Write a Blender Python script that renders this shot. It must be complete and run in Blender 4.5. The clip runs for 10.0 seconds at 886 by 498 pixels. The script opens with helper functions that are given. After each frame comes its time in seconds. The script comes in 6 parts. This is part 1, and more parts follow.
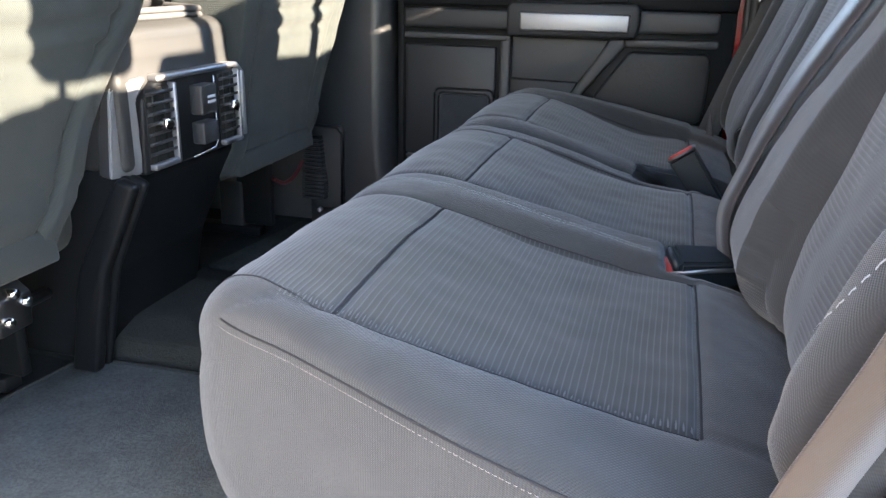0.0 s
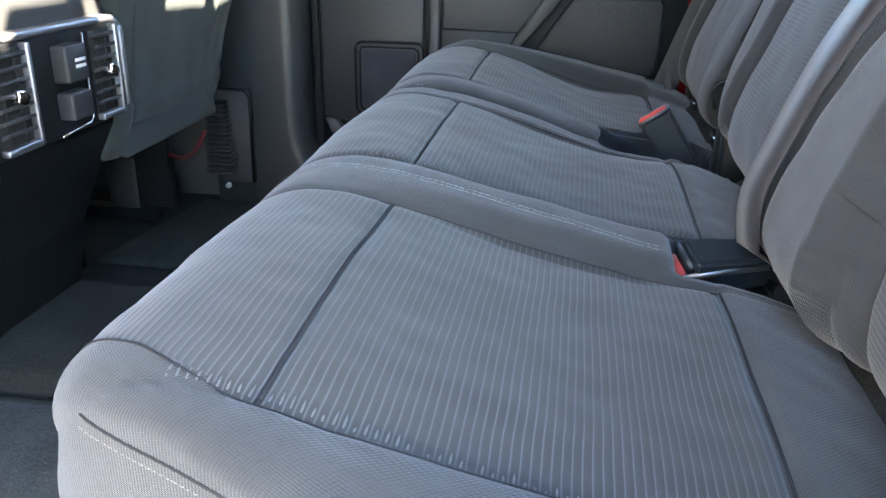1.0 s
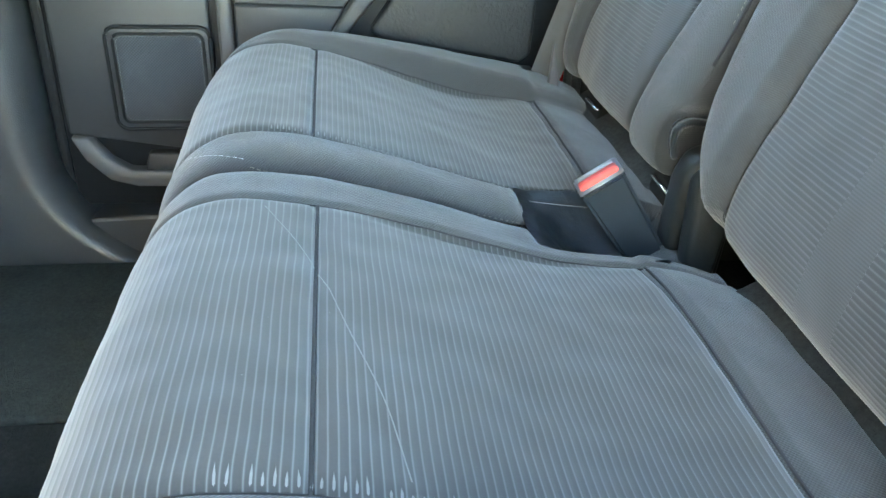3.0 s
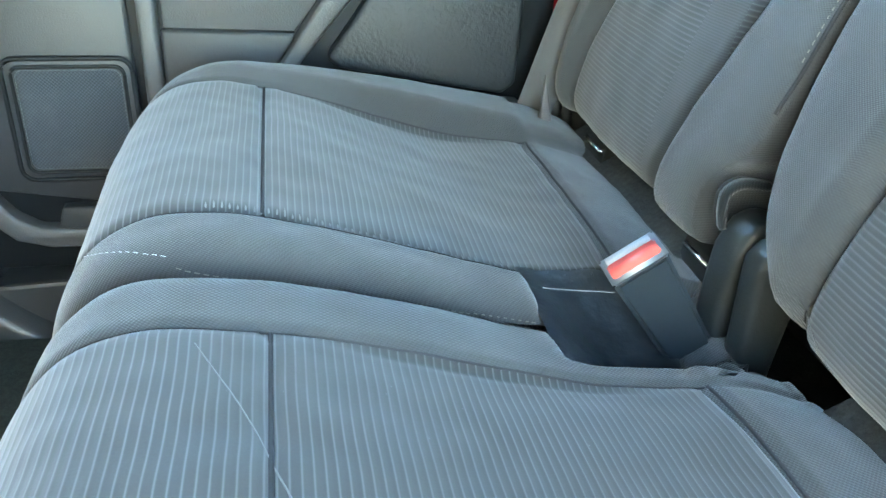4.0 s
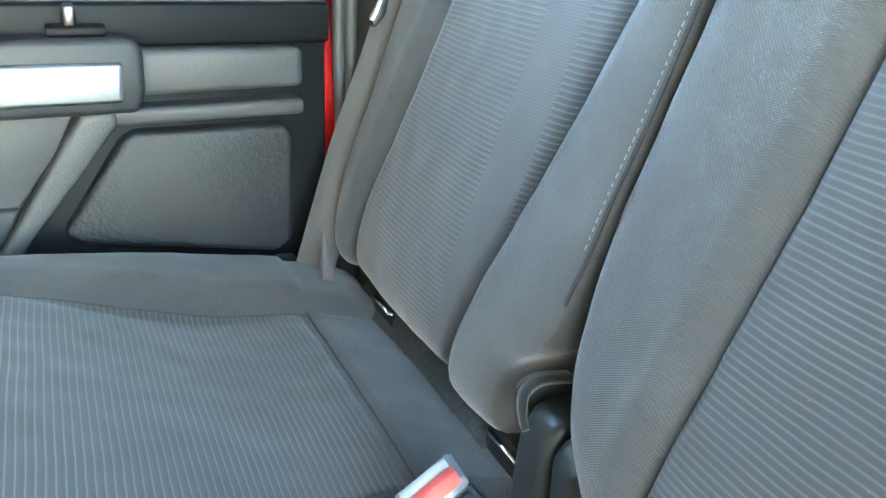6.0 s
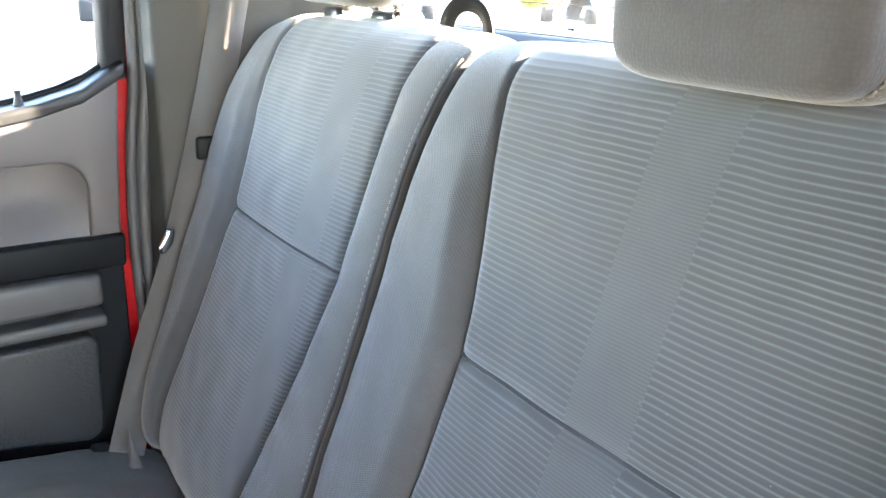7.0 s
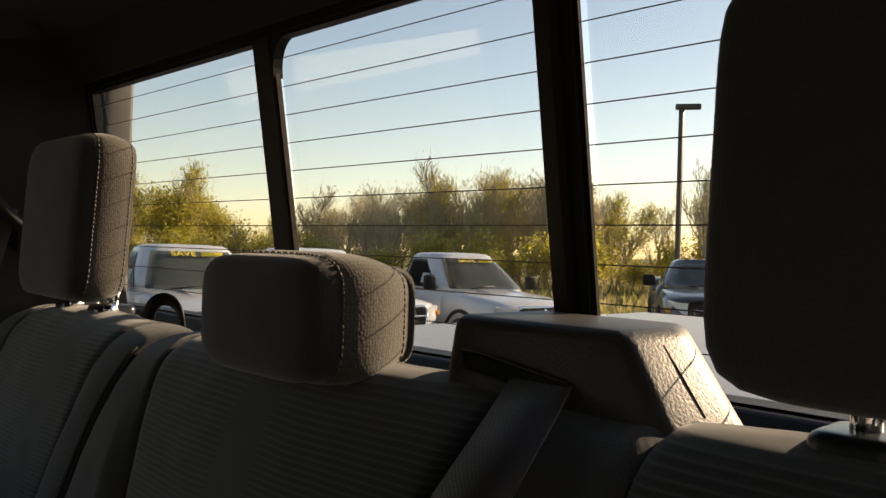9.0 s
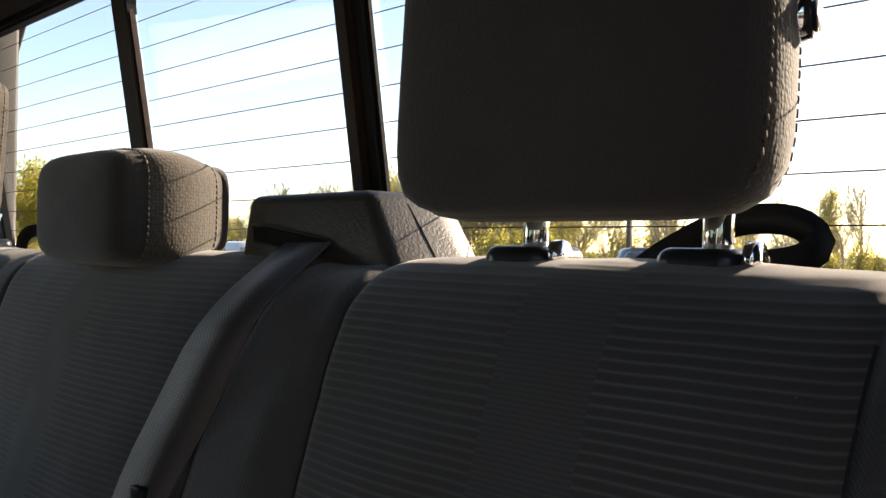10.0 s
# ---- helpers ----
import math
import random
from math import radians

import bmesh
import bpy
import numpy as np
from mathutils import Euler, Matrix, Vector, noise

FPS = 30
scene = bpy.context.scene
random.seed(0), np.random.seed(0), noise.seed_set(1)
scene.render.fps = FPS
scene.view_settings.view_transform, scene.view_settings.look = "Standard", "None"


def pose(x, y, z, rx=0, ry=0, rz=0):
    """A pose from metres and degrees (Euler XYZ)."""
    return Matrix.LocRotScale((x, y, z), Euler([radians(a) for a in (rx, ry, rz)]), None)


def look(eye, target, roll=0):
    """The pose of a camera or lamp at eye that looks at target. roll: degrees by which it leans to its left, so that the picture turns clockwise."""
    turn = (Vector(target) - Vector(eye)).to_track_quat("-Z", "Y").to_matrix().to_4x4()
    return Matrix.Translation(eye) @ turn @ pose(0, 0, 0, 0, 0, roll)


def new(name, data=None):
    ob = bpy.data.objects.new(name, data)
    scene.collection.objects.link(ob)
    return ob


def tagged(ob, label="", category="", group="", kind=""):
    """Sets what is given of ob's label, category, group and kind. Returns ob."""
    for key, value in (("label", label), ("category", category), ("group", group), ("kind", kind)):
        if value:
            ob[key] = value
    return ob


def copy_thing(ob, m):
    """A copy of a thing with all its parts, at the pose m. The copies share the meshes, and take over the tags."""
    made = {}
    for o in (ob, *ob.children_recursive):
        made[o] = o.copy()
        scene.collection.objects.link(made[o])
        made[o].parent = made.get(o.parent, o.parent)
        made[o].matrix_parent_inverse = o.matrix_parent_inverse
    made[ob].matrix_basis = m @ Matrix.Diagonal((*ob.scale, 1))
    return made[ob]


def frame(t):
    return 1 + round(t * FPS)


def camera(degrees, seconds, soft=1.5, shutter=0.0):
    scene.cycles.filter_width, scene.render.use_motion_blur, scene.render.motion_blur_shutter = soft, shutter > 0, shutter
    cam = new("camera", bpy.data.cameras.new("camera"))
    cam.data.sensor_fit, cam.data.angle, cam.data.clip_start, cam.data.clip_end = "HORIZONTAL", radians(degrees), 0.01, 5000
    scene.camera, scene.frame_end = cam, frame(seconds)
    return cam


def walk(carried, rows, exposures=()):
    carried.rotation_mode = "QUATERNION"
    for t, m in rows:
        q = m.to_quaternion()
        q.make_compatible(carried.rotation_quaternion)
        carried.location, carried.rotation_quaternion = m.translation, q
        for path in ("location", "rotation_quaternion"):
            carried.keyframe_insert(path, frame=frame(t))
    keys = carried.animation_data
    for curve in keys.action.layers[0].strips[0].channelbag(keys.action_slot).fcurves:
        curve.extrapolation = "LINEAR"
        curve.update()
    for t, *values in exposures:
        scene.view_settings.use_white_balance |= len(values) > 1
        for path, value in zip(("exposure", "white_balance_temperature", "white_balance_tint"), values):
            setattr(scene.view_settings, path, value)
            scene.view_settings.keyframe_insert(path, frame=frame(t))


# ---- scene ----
cam = camera(57.5, 10.0)
PATH = [
    (0, (0.409, -1.141, 0.67), (-0.091, 0.684, 0.022), 1.1),
    (0.5, (0.346, -1.064, 0.646), (-0.118, 0.765, -0.017), 0.4),
    (1, (0.32, -0.932, 0.645), (0.032, 0.898, -0.109), 0.9),
    (1.5, (0.296, -0.82, 0.656), (0.138, 0.96, -0.242), 1.1),
    (2, (0.244, -0.692, 0.685), (0.198, 1.064, -0.271), 1.8),
    (2.5, (0.189, -0.56, 0.713), (0.32, 1.179, -0.266), 2.3),
    (4, (0.179, -0.234, 0.687), (0.55, 1.48, -0.275), 3.0),
    (4.5, (0.192, -0.149, 0.67), (0.637, 1.564, -0.263), 3.2),
    (5, (0.225, -0.089, 0.654), (0.802, 1.607, -0.234), 3.4),
    (6.5, (0.264, -0.179, 0.851), (1.208, 1.428, 0.126), 2.3),
    (7, (0.294, -0.29, 0.976), (1.389, 1.259, 0.343), 2.1),
    (7.5, (0.305, -0.381, 1.01), (1.542, 1.165, 0.726), 2.3),
    (8, (0.318, -0.445, 1.014), (1.619, 1.071, 0.924), 2.1),
    (8.5, (0.334, -0.499, 1.016), (1.699, 0.963, 0.99), 2.0),
    (9, (0.344, -0.547, 1.023), (1.75, 0.875, 1.029), 1.8),
    (9.5, (0.366, -0.629, 1.016), (1.811, 0.753, 1.013), 1.8),
    (10, (0.383, -0.695, 0.939), (1.861, 0.652, 0.938), 1.0),
]
EXPOSURES = [(0.0, 4.90, 6950, 17), (0.5, 5.28, 6950, 14), (1.0, 5.40, 6700, 13), (1.5, 6.05, 7400, 12), (2.0, 6.58, 7400, 8), (2.5, 6.75, 7300, 4), (4.0, 7.20, 6700, -5), (4.5, 7.28, 7000, -5), (5.0, 7.33, 7050, -4), (6.5, 7.28, 6850, 6), (7.0, 6.6, 7050, 15), (7.25, 5.72, 7000, 17), (7.5, 4.85, 7400, 18), (8.0, 3.30, 8100, 18), (8.5, 1.48, 8600, 18), (9.0, 1.28, 8500, 18), (9.5, 1.90, 8100, 18), (10.0, 2.22, 7150, 18)]
walk(cam, [(t, look(eye, target, roll)) for t, eye, target, roll in PATH], EXPOSURES)

# ---- light ----
SUN_AZ, SUN_EL = radians(-12.7), radians(21)
world = bpy.data.worlds.new("world")
scene.world = world
world.use_nodes = True
wn, wl = world.node_tree.nodes, world.node_tree.links
sky = wn.new("ShaderNodeTexSky")
sky.sky_type, sky.sun_disc = "NISHITA", False
sky.sun_elevation, sky.sun_rotation = SUN_EL, math.pi / 2 - SUN_AZ
sky.dust_density, sky.ozone_density = 0.3, 1.3
wn["Background"].inputs["Strength"].default_value = 0.096
wl.new(sky.outputs[0], wn["Background"].inputs[0])
sun_data = bpy.data.lights.new("sun", "SUN")
sun_data.energy, sun_data.angle, sun_data.color = 5.0, radians(0.6), (1.0, 0.86, 0.68)
sun = new("sun", sun_data)
sun.matrix_world = look((0, 0, 0), (-math.cos(SUN_AZ) * math.cos(SUN_EL), -math.sin(SUN_AZ) * math.cos(SUN_EL), -math.sin(SUN_EL)))


# ---- materials ----
class Nodes:
    """A small wrapper to write node trees in few lines."""

    def __init__(self, name):
        self.m = bpy.data.materials.new(name)
        self.m.use_nodes = True
        self.n, self.l = self.m.node_tree.nodes, self.m.node_tree.links
        self.b = self.n["Principled BSDF"]
        self.pos = self.n.new("ShaderNodeTexCoord").outputs["Object"]

    def put(self, socket, value):
        if isinstance(value, bpy.types.NodeSocket):
            self.l.new(value, socket)
        else:
            socket.default_value = value

    def math(self, op, a, b=0.0, c=0.0):
        q = self.n.new("ShaderNodeMath")
        q.operation = op
        for s, v in zip(q.inputs, (a, b, c)):
            self.put(s, v)
        return q.outputs[0]

    def noise(self, scale, detail=3.0, rough=0.55, stretch=None):
        q = self.n.new("ShaderNodeTexNoise")
        q.inputs["Scale"].default_value, q.inputs["Detail"].default_value, q.inputs["Roughness"].default_value = scale, detail, rough
        v = self.pos
        if stretch:
            mp = self.n.new("ShaderNodeMapping")
            mp.inputs["Scale"].default_value = stretch
            self.l.new(v, mp.inputs[0])
            v = mp.outputs[0]
        self.l.new(v, q.inputs["Vector"])
        return q.outputs["Fac"]

    def cells(self, scale, loose=1.0):
        q = self.n.new("ShaderNodeTexVoronoi")
        q.inputs["Scale"].default_value, q.inputs["Randomness"].default_value = scale, loose
        self.l.new(self.pos, q.inputs["Vector"])
        return q.outputs["Distance"]

    def axes(self):
        q = self.n.new("ShaderNodeSeparateXYZ")
        self.l.new(self.pos, q.inputs[0])
        return q.outputs

    def ramp(self, fac, stops):
        q = self.n.new("ShaderNodeValToRGB")
        while len(q.color_ramp.elements) < len(stops):
            q.color_ramp.elements.new(0.5)
        for e, (p, c) in zip(q.color_ramp.elements, stops):
            e.position, e.color = p, (*(c if isinstance(c, tuple) else (c, c, c)), 1)
        self.put(q.inputs[0], fac)
        return q.outputs[0]

    def mix(self, fac, a, b, how="MIX"):
        q = self.n.new("ShaderNodeMix")
        q.data_type, q.blend_type = "RGBA", how
        self.put(q.inputs[0], fac)
        for s, v in ((q.inputs[6], a), (q.inputs[7], b)):
            self.put(s, (*v, 1) if isinstance(v, tuple) else v)
        return q.outputs[2]

    def bump(self, height, strength, distance):
        q = self.n.new("ShaderNodeBump")
        q.inputs["Strength"].default_value, q.inputs["Distance"].default_value = strength, distance
        self.put(q.inputs["Height"], height)
        self.l.new(q.outputs[0], self.b.inputs["Normal"])

    def done(self, colour, rough, metal=0.0, spec=0.5):
        self.put(self.b.inputs["Base Color"], (*colour, 1) if isinstance(colour, tuple) else colour)
        self.put(self.b.inputs["Roughness"], rough)
        self.b.inputs["Metallic"].default_value, self.b.inputs["Specular IOR Level"].default_value = metal, spec
        return self.m


def shade(c, k):
    return tuple(v * k for v in c)


def plastic(name, col, rough=0.5, grain=900, relief=0.0004, spot=0.12, spec=0.4):
    q = Nodes(name)
    big, fine = q.noise(7, 4), q.noise(grain, 2)
    c = q.mix(big, shade(col, 1 - spot), shade(col, 1 + spot))
    q.bump(fine, 0.5, relief)
    return q.done(c, q.math("MULTIPLY_ADD", big, 0.16, rough - 0.08), 0, spec)


def metal(name, col, rough=0.3, wear=0.1):
    q = Nodes(name)
    big = q.noise(40, 4)
    q.bump(q.noise(300, 2), 0.15, 0.0003)
    return q.done(q.mix(big, shade(col, 1 - wear), shade(col, 1 + wear)), q.math("MULTIPLY_ADD", big, 0.15, rough - 0.07), 1.0)


def cloth(name, col, pitch=0.0030, depth=0.0006, contrast=0.35, axis=(0, 1), dust=0.10, rough=0.92, spec=0.15, dots=False):
    """Woven mesh cloth: tiny dimples in a grid, with faint stains and lint."""
    q = Nodes(name)
    a = q.axes()
    ka = 2 * math.pi / pitch
    third = a[3 - axis[0] - axis[1]]
    w = q.math("MULTIPLY", q.math("SINE", q.math("MULTIPLY", q.math("ADD", a[axis[0]], third), ka)), q.math("SINE", q.math("MULTIPLY", q.math("ADD", a[axis[1]], third), ka)))
    w = q.math("SUBTRACT", 1.0, q.math("MULTIPLY", q.cells(1 / pitch, 0.55), 1.5)) if dots else q.math("MULTIPLY_ADD", w, 0.5, 0.5)
    fuzz = q.noise(700, 2)
    stain = q.noise(6, 5, 0.6)
    dusty = q.ramp(q.noise(14, 6, 0.65), [(0.52, 0.0), (0.78, dust)])
    c = q.mix(w, shade(col, 1 - contrast), shade(col, 1 + contrast))
    c = q.mix(stain, q.mix(1.0, c, (0.82, 0.82, 0.84), "MULTIPLY"), q.mix(1.0, c, (1.18, 1.16, 1.14), "MULTIPLY"))
    c = q.mix(dusty, c, (0.17, 0.165, 0.16))
    q.bump(q.math("ADD", w, q.math("MULTIPLY", fuzz, 0.5)), 0.7, depth)
    m = q.done(c, rough, 0, spec)
    q.b.inputs["Sheen Weight"].default_value, q.b.inputs["Sheen Roughness"].default_value = 0.25, 0.5
    return m


def ribbed(name, col, axis, pitch, line=1.9, band=None, sharp=5.0, relief=0.8):
    """Ribbed insert cloth: raised ribs with pale threads between; band: centre and half width of the smoother strip."""
    q = Nodes(name)
    a = q.axes()
    wob = q.math("MULTIPLY", q.noise(9, 2), 0.004)
    u = q.math("MULTIPLY", q.math("ADD", a[axis], wob), 2 * math.pi / pitch)
    s = q.math("MULTIPLY_ADD", q.math("SINE", u), 0.5, 0.5)
    peak = q.math("POWER", s, sharp)
    fade = q.ramp(q.noise(11, 4, 0.6), [(0.3, 0.5), (0.7, 1.0)])
    peak = q.math("MULTIPLY", peak, fade)
    if band:
        d = q.math("ABSOLUTE", q.math("SUBTRACT", a[1], band[0]))
        out = q.math("GREATER_THAN", d, band[1])
        fine = q.math("MULTIPLY_ADD", q.math("SINE", q.math("MULTIPLY", u, 2.0)), 0.5, 0.5)
        rest = q.math("SUBTRACT", 1.0, out)
        peak = q.math("ADD", q.math("MULTIPLY", peak, out), q.math("MULTIPLY", q.math("MULTIPLY", fine, rest), 0.35))
        s = q.math("ADD", q.math("MULTIPLY", s, out), q.math("MULTIPLY", q.math("MULTIPLY", fine, rest), 0.5))
    fuzz = q.noise(800, 2)
    stain = q.noise(5, 5, 0.6)
    c = q.mix(stain, shade(col, 0.82), shade(col, 1.18))
    c = q.mix(q.math("MULTIPLY", fuzz, 0.4), c, shade(col, 0.55))
    if band:
        c = q.mix(out, q.mix(1.0, c, (1.12, 1.12, 1.12), "MULTIPLY"), c)
    c = q.mix(peak, c, shade(col, line))
    lint = q.ramp(q.cells(55), [(0.0, 1.0), (0.035, 0.0)])
    c = q.mix(q.math("MULTIPLY", lint, 0.35), c, (0.3, 0.3, 0.3))
    q.bump(q.math("ADD", q.math("MULTIPLY", s, relief), q.math("MULTIPLY", fuzz, 0.12)), 0.6, 0.0009)
    m = q.done(c, 0.92, 0, 0.15)
    q.b.inputs["Sheen Weight"].default_value, q.b.inputs["Sheen Roughness"].default_value = 0.25, 0.5
    return m


def carpet(name, col):
    q = Nodes(name)
    f, g = q.noise(190, 5, 0.75), q.noise(14, 6, 0.7)
    c = q.mix(f, shade(col, 0.25), shade(col, 1.75))
    c = q.mix(g, q.mix(1.0, c, (0.45, 0.45, 0.45), "MULTIPLY"), q.mix(1.0, c, (1.62, 1.60, 1.55), "MULTIPLY"))
    q.bump(f, 0.9, 0.004)
    return q.done(c, 0.97, 0, 0.1)


def glass(name, tint=(1, 1, 1)):
    q = Nodes(name)
    q.b.inputs["Transmission Weight"].default_value, q.b.inputs["IOR"].default_value = 1.0, 1.02
    q.b.inputs["Coat Weight"].default_value, q.b.inputs["Coat Roughness"].default_value = 0.25, 0.01
    return q.done(tint, 0.0)


def tinted(name, tint):
    """Tinted car glass: lets part of the daylight through, with a weak mirror image."""
    q = Nodes(name)
    clear, gloss, both = q.n.new("ShaderNodeBsdfTransparent"), q.n.new("ShaderNodeBsdfGlossy"), q.n.new("ShaderNodeMixShader")
    clear.inputs[0].default_value, gloss.inputs["Roughness"].default_value, both.inputs[0].default_value = (*tint, 1), 0.02, 0.05
    q.l.new(clear.outputs[0], both.inputs[1])
    q.l.new(gloss.outputs[0], both.inputs[2])
    q.l.new(both.outputs[0], q.n["Material Output"].inputs[0])
    return q.m


GREY = (0.039, 0.040, 0.041)
# Tint deeper than real glass, added to hold back daylight from the front.
M_TINT = tinted("light_cutting_cab_glass", (0.33, 0.36, 0.35))
M_MESH = cloth("bolster_cloth", GREY, 0.0032, 0.0005, 0.21)
M_MESH_BACK = cloth("back_bolster_cloth", shade(GREY, 1.05), 0.0028, 0.0004, 0.08, axis=(1, 2))
M_RIB = ribbed("cushion_insert_cloth", shade(GREY, 0.92), 0, 0.0056, 2.7, None, 11.0, 0.35)
M_RIB_BACK = {k: ribbed("back_insert_cloth_" + k, shade(GREY, 0.95), 2, 0.0048, 2.1, (c, 0.027), 4.5, 0.30) for k, c in (("a", -0.480), ("b", 0.015), ("c", 0.435))}
M_REST = cloth("headrest_cloth", (0.038, 0.035, 0.033), 0.0028, 0.0002, 0.10, (1, 2), 0.05, dots=True)
M_THREAD = plastic("pale_thread", (0.42, 0.42, 0.43), 0.8, 600, 0.0002)
M_MARK = plastic("faint_pale_mark", (0.125, 0.125, 0.125), 0.9)
M_RIBEND = plastic("rib_end_thread", (0.13, 0.13, 0.13), 0.9, 600, 0.0002)
M_THREAD2 = plastic("tan_thread", (0.22, 0.205, 0.19), 0.8, 600, 0.0002)
M_WELT = plastic("welt_thread", (0.13, 0.118, 0.10), 0.8, 600, 0.0002)
# Seam cords: the shadow in the crease is put into their dark colour.
M_SEAM = plastic("seam_shadow_thread", (0.018, 0.018, 0.020), 0.9)
M_BLACK = plastic("black_plastic", (0.0062, 0.0072, 0.0085), 0.5, 700, 0.0002, 0.12, 0.14)
M_CHAR = plastic("charcoal_plastic", (0.020, 0.0212, 0.0235), 0.52, 500, 0.0005, 0.12, 0.35)
M_TRIM = plastic("grey_trim_plastic", (0.050, 0.051, 0.053), 0.55, 450, 0.0007)
M_PILLAR = plastic("pillar_plastic", (0.023, 0.0228, 0.021), 0.6, 450, 0.0007)
M_PALE = plastic("pale_door_plastic", (0.074, 0.067, 0.068), 0.55, 450, 0.0006)
M_LINER = plastic("headliner_felt", (0.045, 0.042, 0.038), 0.95, 300, 0.0008)
M_SILVER = metal("satin_silver", (0.30, 0.31, 0.33), 0.48)
M_CHROME = metal("chrome", (0.85, 0.85, 0.86), 0.08, 0.03)
M_STEEL = metal("worn_steel", (0.12, 0.12, 0.125), 0.4, 0.25)
M_RED = plastic("buckle_red", (0.75, 0.10, 0.08), 0.35, 200, 0.0001)
M_PAINT = plastic("red_paint", (0.27, 0.008, 0.010), 0.2, 200, 0.0001, 0.05, 0.6)
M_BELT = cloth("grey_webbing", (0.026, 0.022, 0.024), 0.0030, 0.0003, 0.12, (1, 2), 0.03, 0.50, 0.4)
# The two side belts: sunlight on the webbing is put into their paler colours.
M_BELT_SUNLIT = cloth("sunlit_webbing", (0.070, 0.052, 0.040), 0.0022, 0.0002, 0.08, (0, 2))
M_BELT_LIT = cloth("lit_grey_webbing", (0.075, 0.073, 0.072), 0.0022, 0.0003, 0.12, (0, 2))
M_CARPET = carpet("dark_carpet", (0.024, 0.027, 0.027))
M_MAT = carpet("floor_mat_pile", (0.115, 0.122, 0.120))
# Passenger side copy of the mat pile, darkened for the shade over there.
M_MAT_SHADED = carpet("shaded_mat_pile", (0.036, 0.043, 0.042))
M_FELT = carpet("grey_felt", (0.042, 0.044, 0.045))
M_GRAIN = plastic("grained_tan_plastic", (0.034, 0.031, 0.026), 0.48, 420, 0.0009, 0.12, 0.5)
M_GLASS = glass("window_glass", (0.93, 0.95, 0.95))
M_REARGLASS = tinted("tinted_rear_glass", (0.86, 0.87, 0.865))


# ---- mesh helpers ----
def thing(name, base, label, category, group="", kind=""):
    ob = new(name)
    ob.location = base
    ob.empty_display_size = 0.05
    return tagged(ob, label, category, group, kind)


def mesh_object(name, bm, material, smooth=True):
    me = bpy.data.meshes.new(name)
    bmesh.ops.recalc_face_normals(bm, faces=bm.faces)
    bm.to_mesh(me)
    bm.free()
    for p in me.polygons:
        p.use_smooth = smooth
    me.materials.append(material)
    return new(name, me)


def part(name, bm, material, parent, label="", smooth=True):
    ob = mesh_object(name, bm, material, smooth)
    ob.parent = parent
    if parent.type == "EMPTY":
        ob.matrix_parent_inverse = Matrix.Translation(parent.location).inverted()
    return tagged(ob, label)


def structure(name, bm, material, label, category, smooth=False):
    return tagged(mesh_object(name, bm, material, smooth), label, category, "", "structure")


def box(x0, x1, y0, y1, z0, z1, bevel=0.004, seg=2, bm=None):
    """A box with rounded edges."""
    out = bm or bmesh.new()
    b = bmesh.new()
    bmesh.ops.create_cube(b, size=1.0)
    for v in b.verts:
        v.co = Vector(((x0 + x1) / 2 + v.co.x * (x1 - x0), (y0 + y1) / 2 + v.co.y * (y1 - y0), (z0 + z1) / 2 + v.co.z * (z1 - z0)))
    if bevel > 0:
        bmesh.ops.bevel(b, geom=b.edges[:], offset=min(bevel, 0.45 * min(abs(x1 - x0), abs(y1 - y0), abs(z1 - z0))), segments=seg, affect="EDGES", profile=0.5)
    me = bpy.data.meshes.new("tmp")
    b.to_mesh(me)
    b.free()
    out.from_mesh(me)
    bpy.data.meshes.remove(me)
    return out


def prism(outline, axis, a, b, bevel=0.004, seg=2, bm=None):
    """An outline of (u, v) pairs pushed along an axis from a to b: x takes (y, z), y takes (x, z), z takes (x, y)."""
    out = bm or bmesh.new()
    t = bmesh.new()
    put = {"x": lambda u, v, w: (w, u, v), "y": lambda u, v, w: (u, w, v), "z": lambda u, v, w: (u, v, w)}[axis]
    lo = [t.verts.new(put(u, v, a)) for u, v in outline]
    hi = [t.verts.new(put(u, v, b)) for u, v in outline]
    n = len(outline)
    t.faces.new(lo[::-1])
    t.faces.new(hi)
    for i in range(n):
        t.faces.new((lo[i], lo[(i + 1) % n], hi[(i + 1) % n], hi[i]))
    bmesh.ops.recalc_face_normals(t, faces=t.faces)
    if bevel > 0:
        rims = t.edges[:] if n < 12 else [e for f in t.faces if len(f.verts) == n for e in f.edges]
        bmesh.ops.bevel(t, geom=rims, offset=bevel, segments=seg, affect="EDGES", profile=0.5, clamp_overlap=True)
    me = bpy.data.meshes.new("tmp")
    t.to_mesh(me)
    t.free()
    out.from_mesh(me)
    bpy.data.meshes.remove(me)
    return out


def rounded(x0, x1, y0, y1, r, n=5):
    """A rectangle's outline with rounded corners."""
    pts = []
    for cx, cy, a in ((x1 - r, y1 - r, 0), (x0 + r, y1 - r, 90), (x0 + r, y0 + r, 180), (x1 - r, y0 + r, 270)):
        pts += [(cx + r * math.cos(radians(a + 90 * i / n)), cy + r * math.sin(radians(a + 90 * i / n))) for i in range(n + 1)]
    return pts


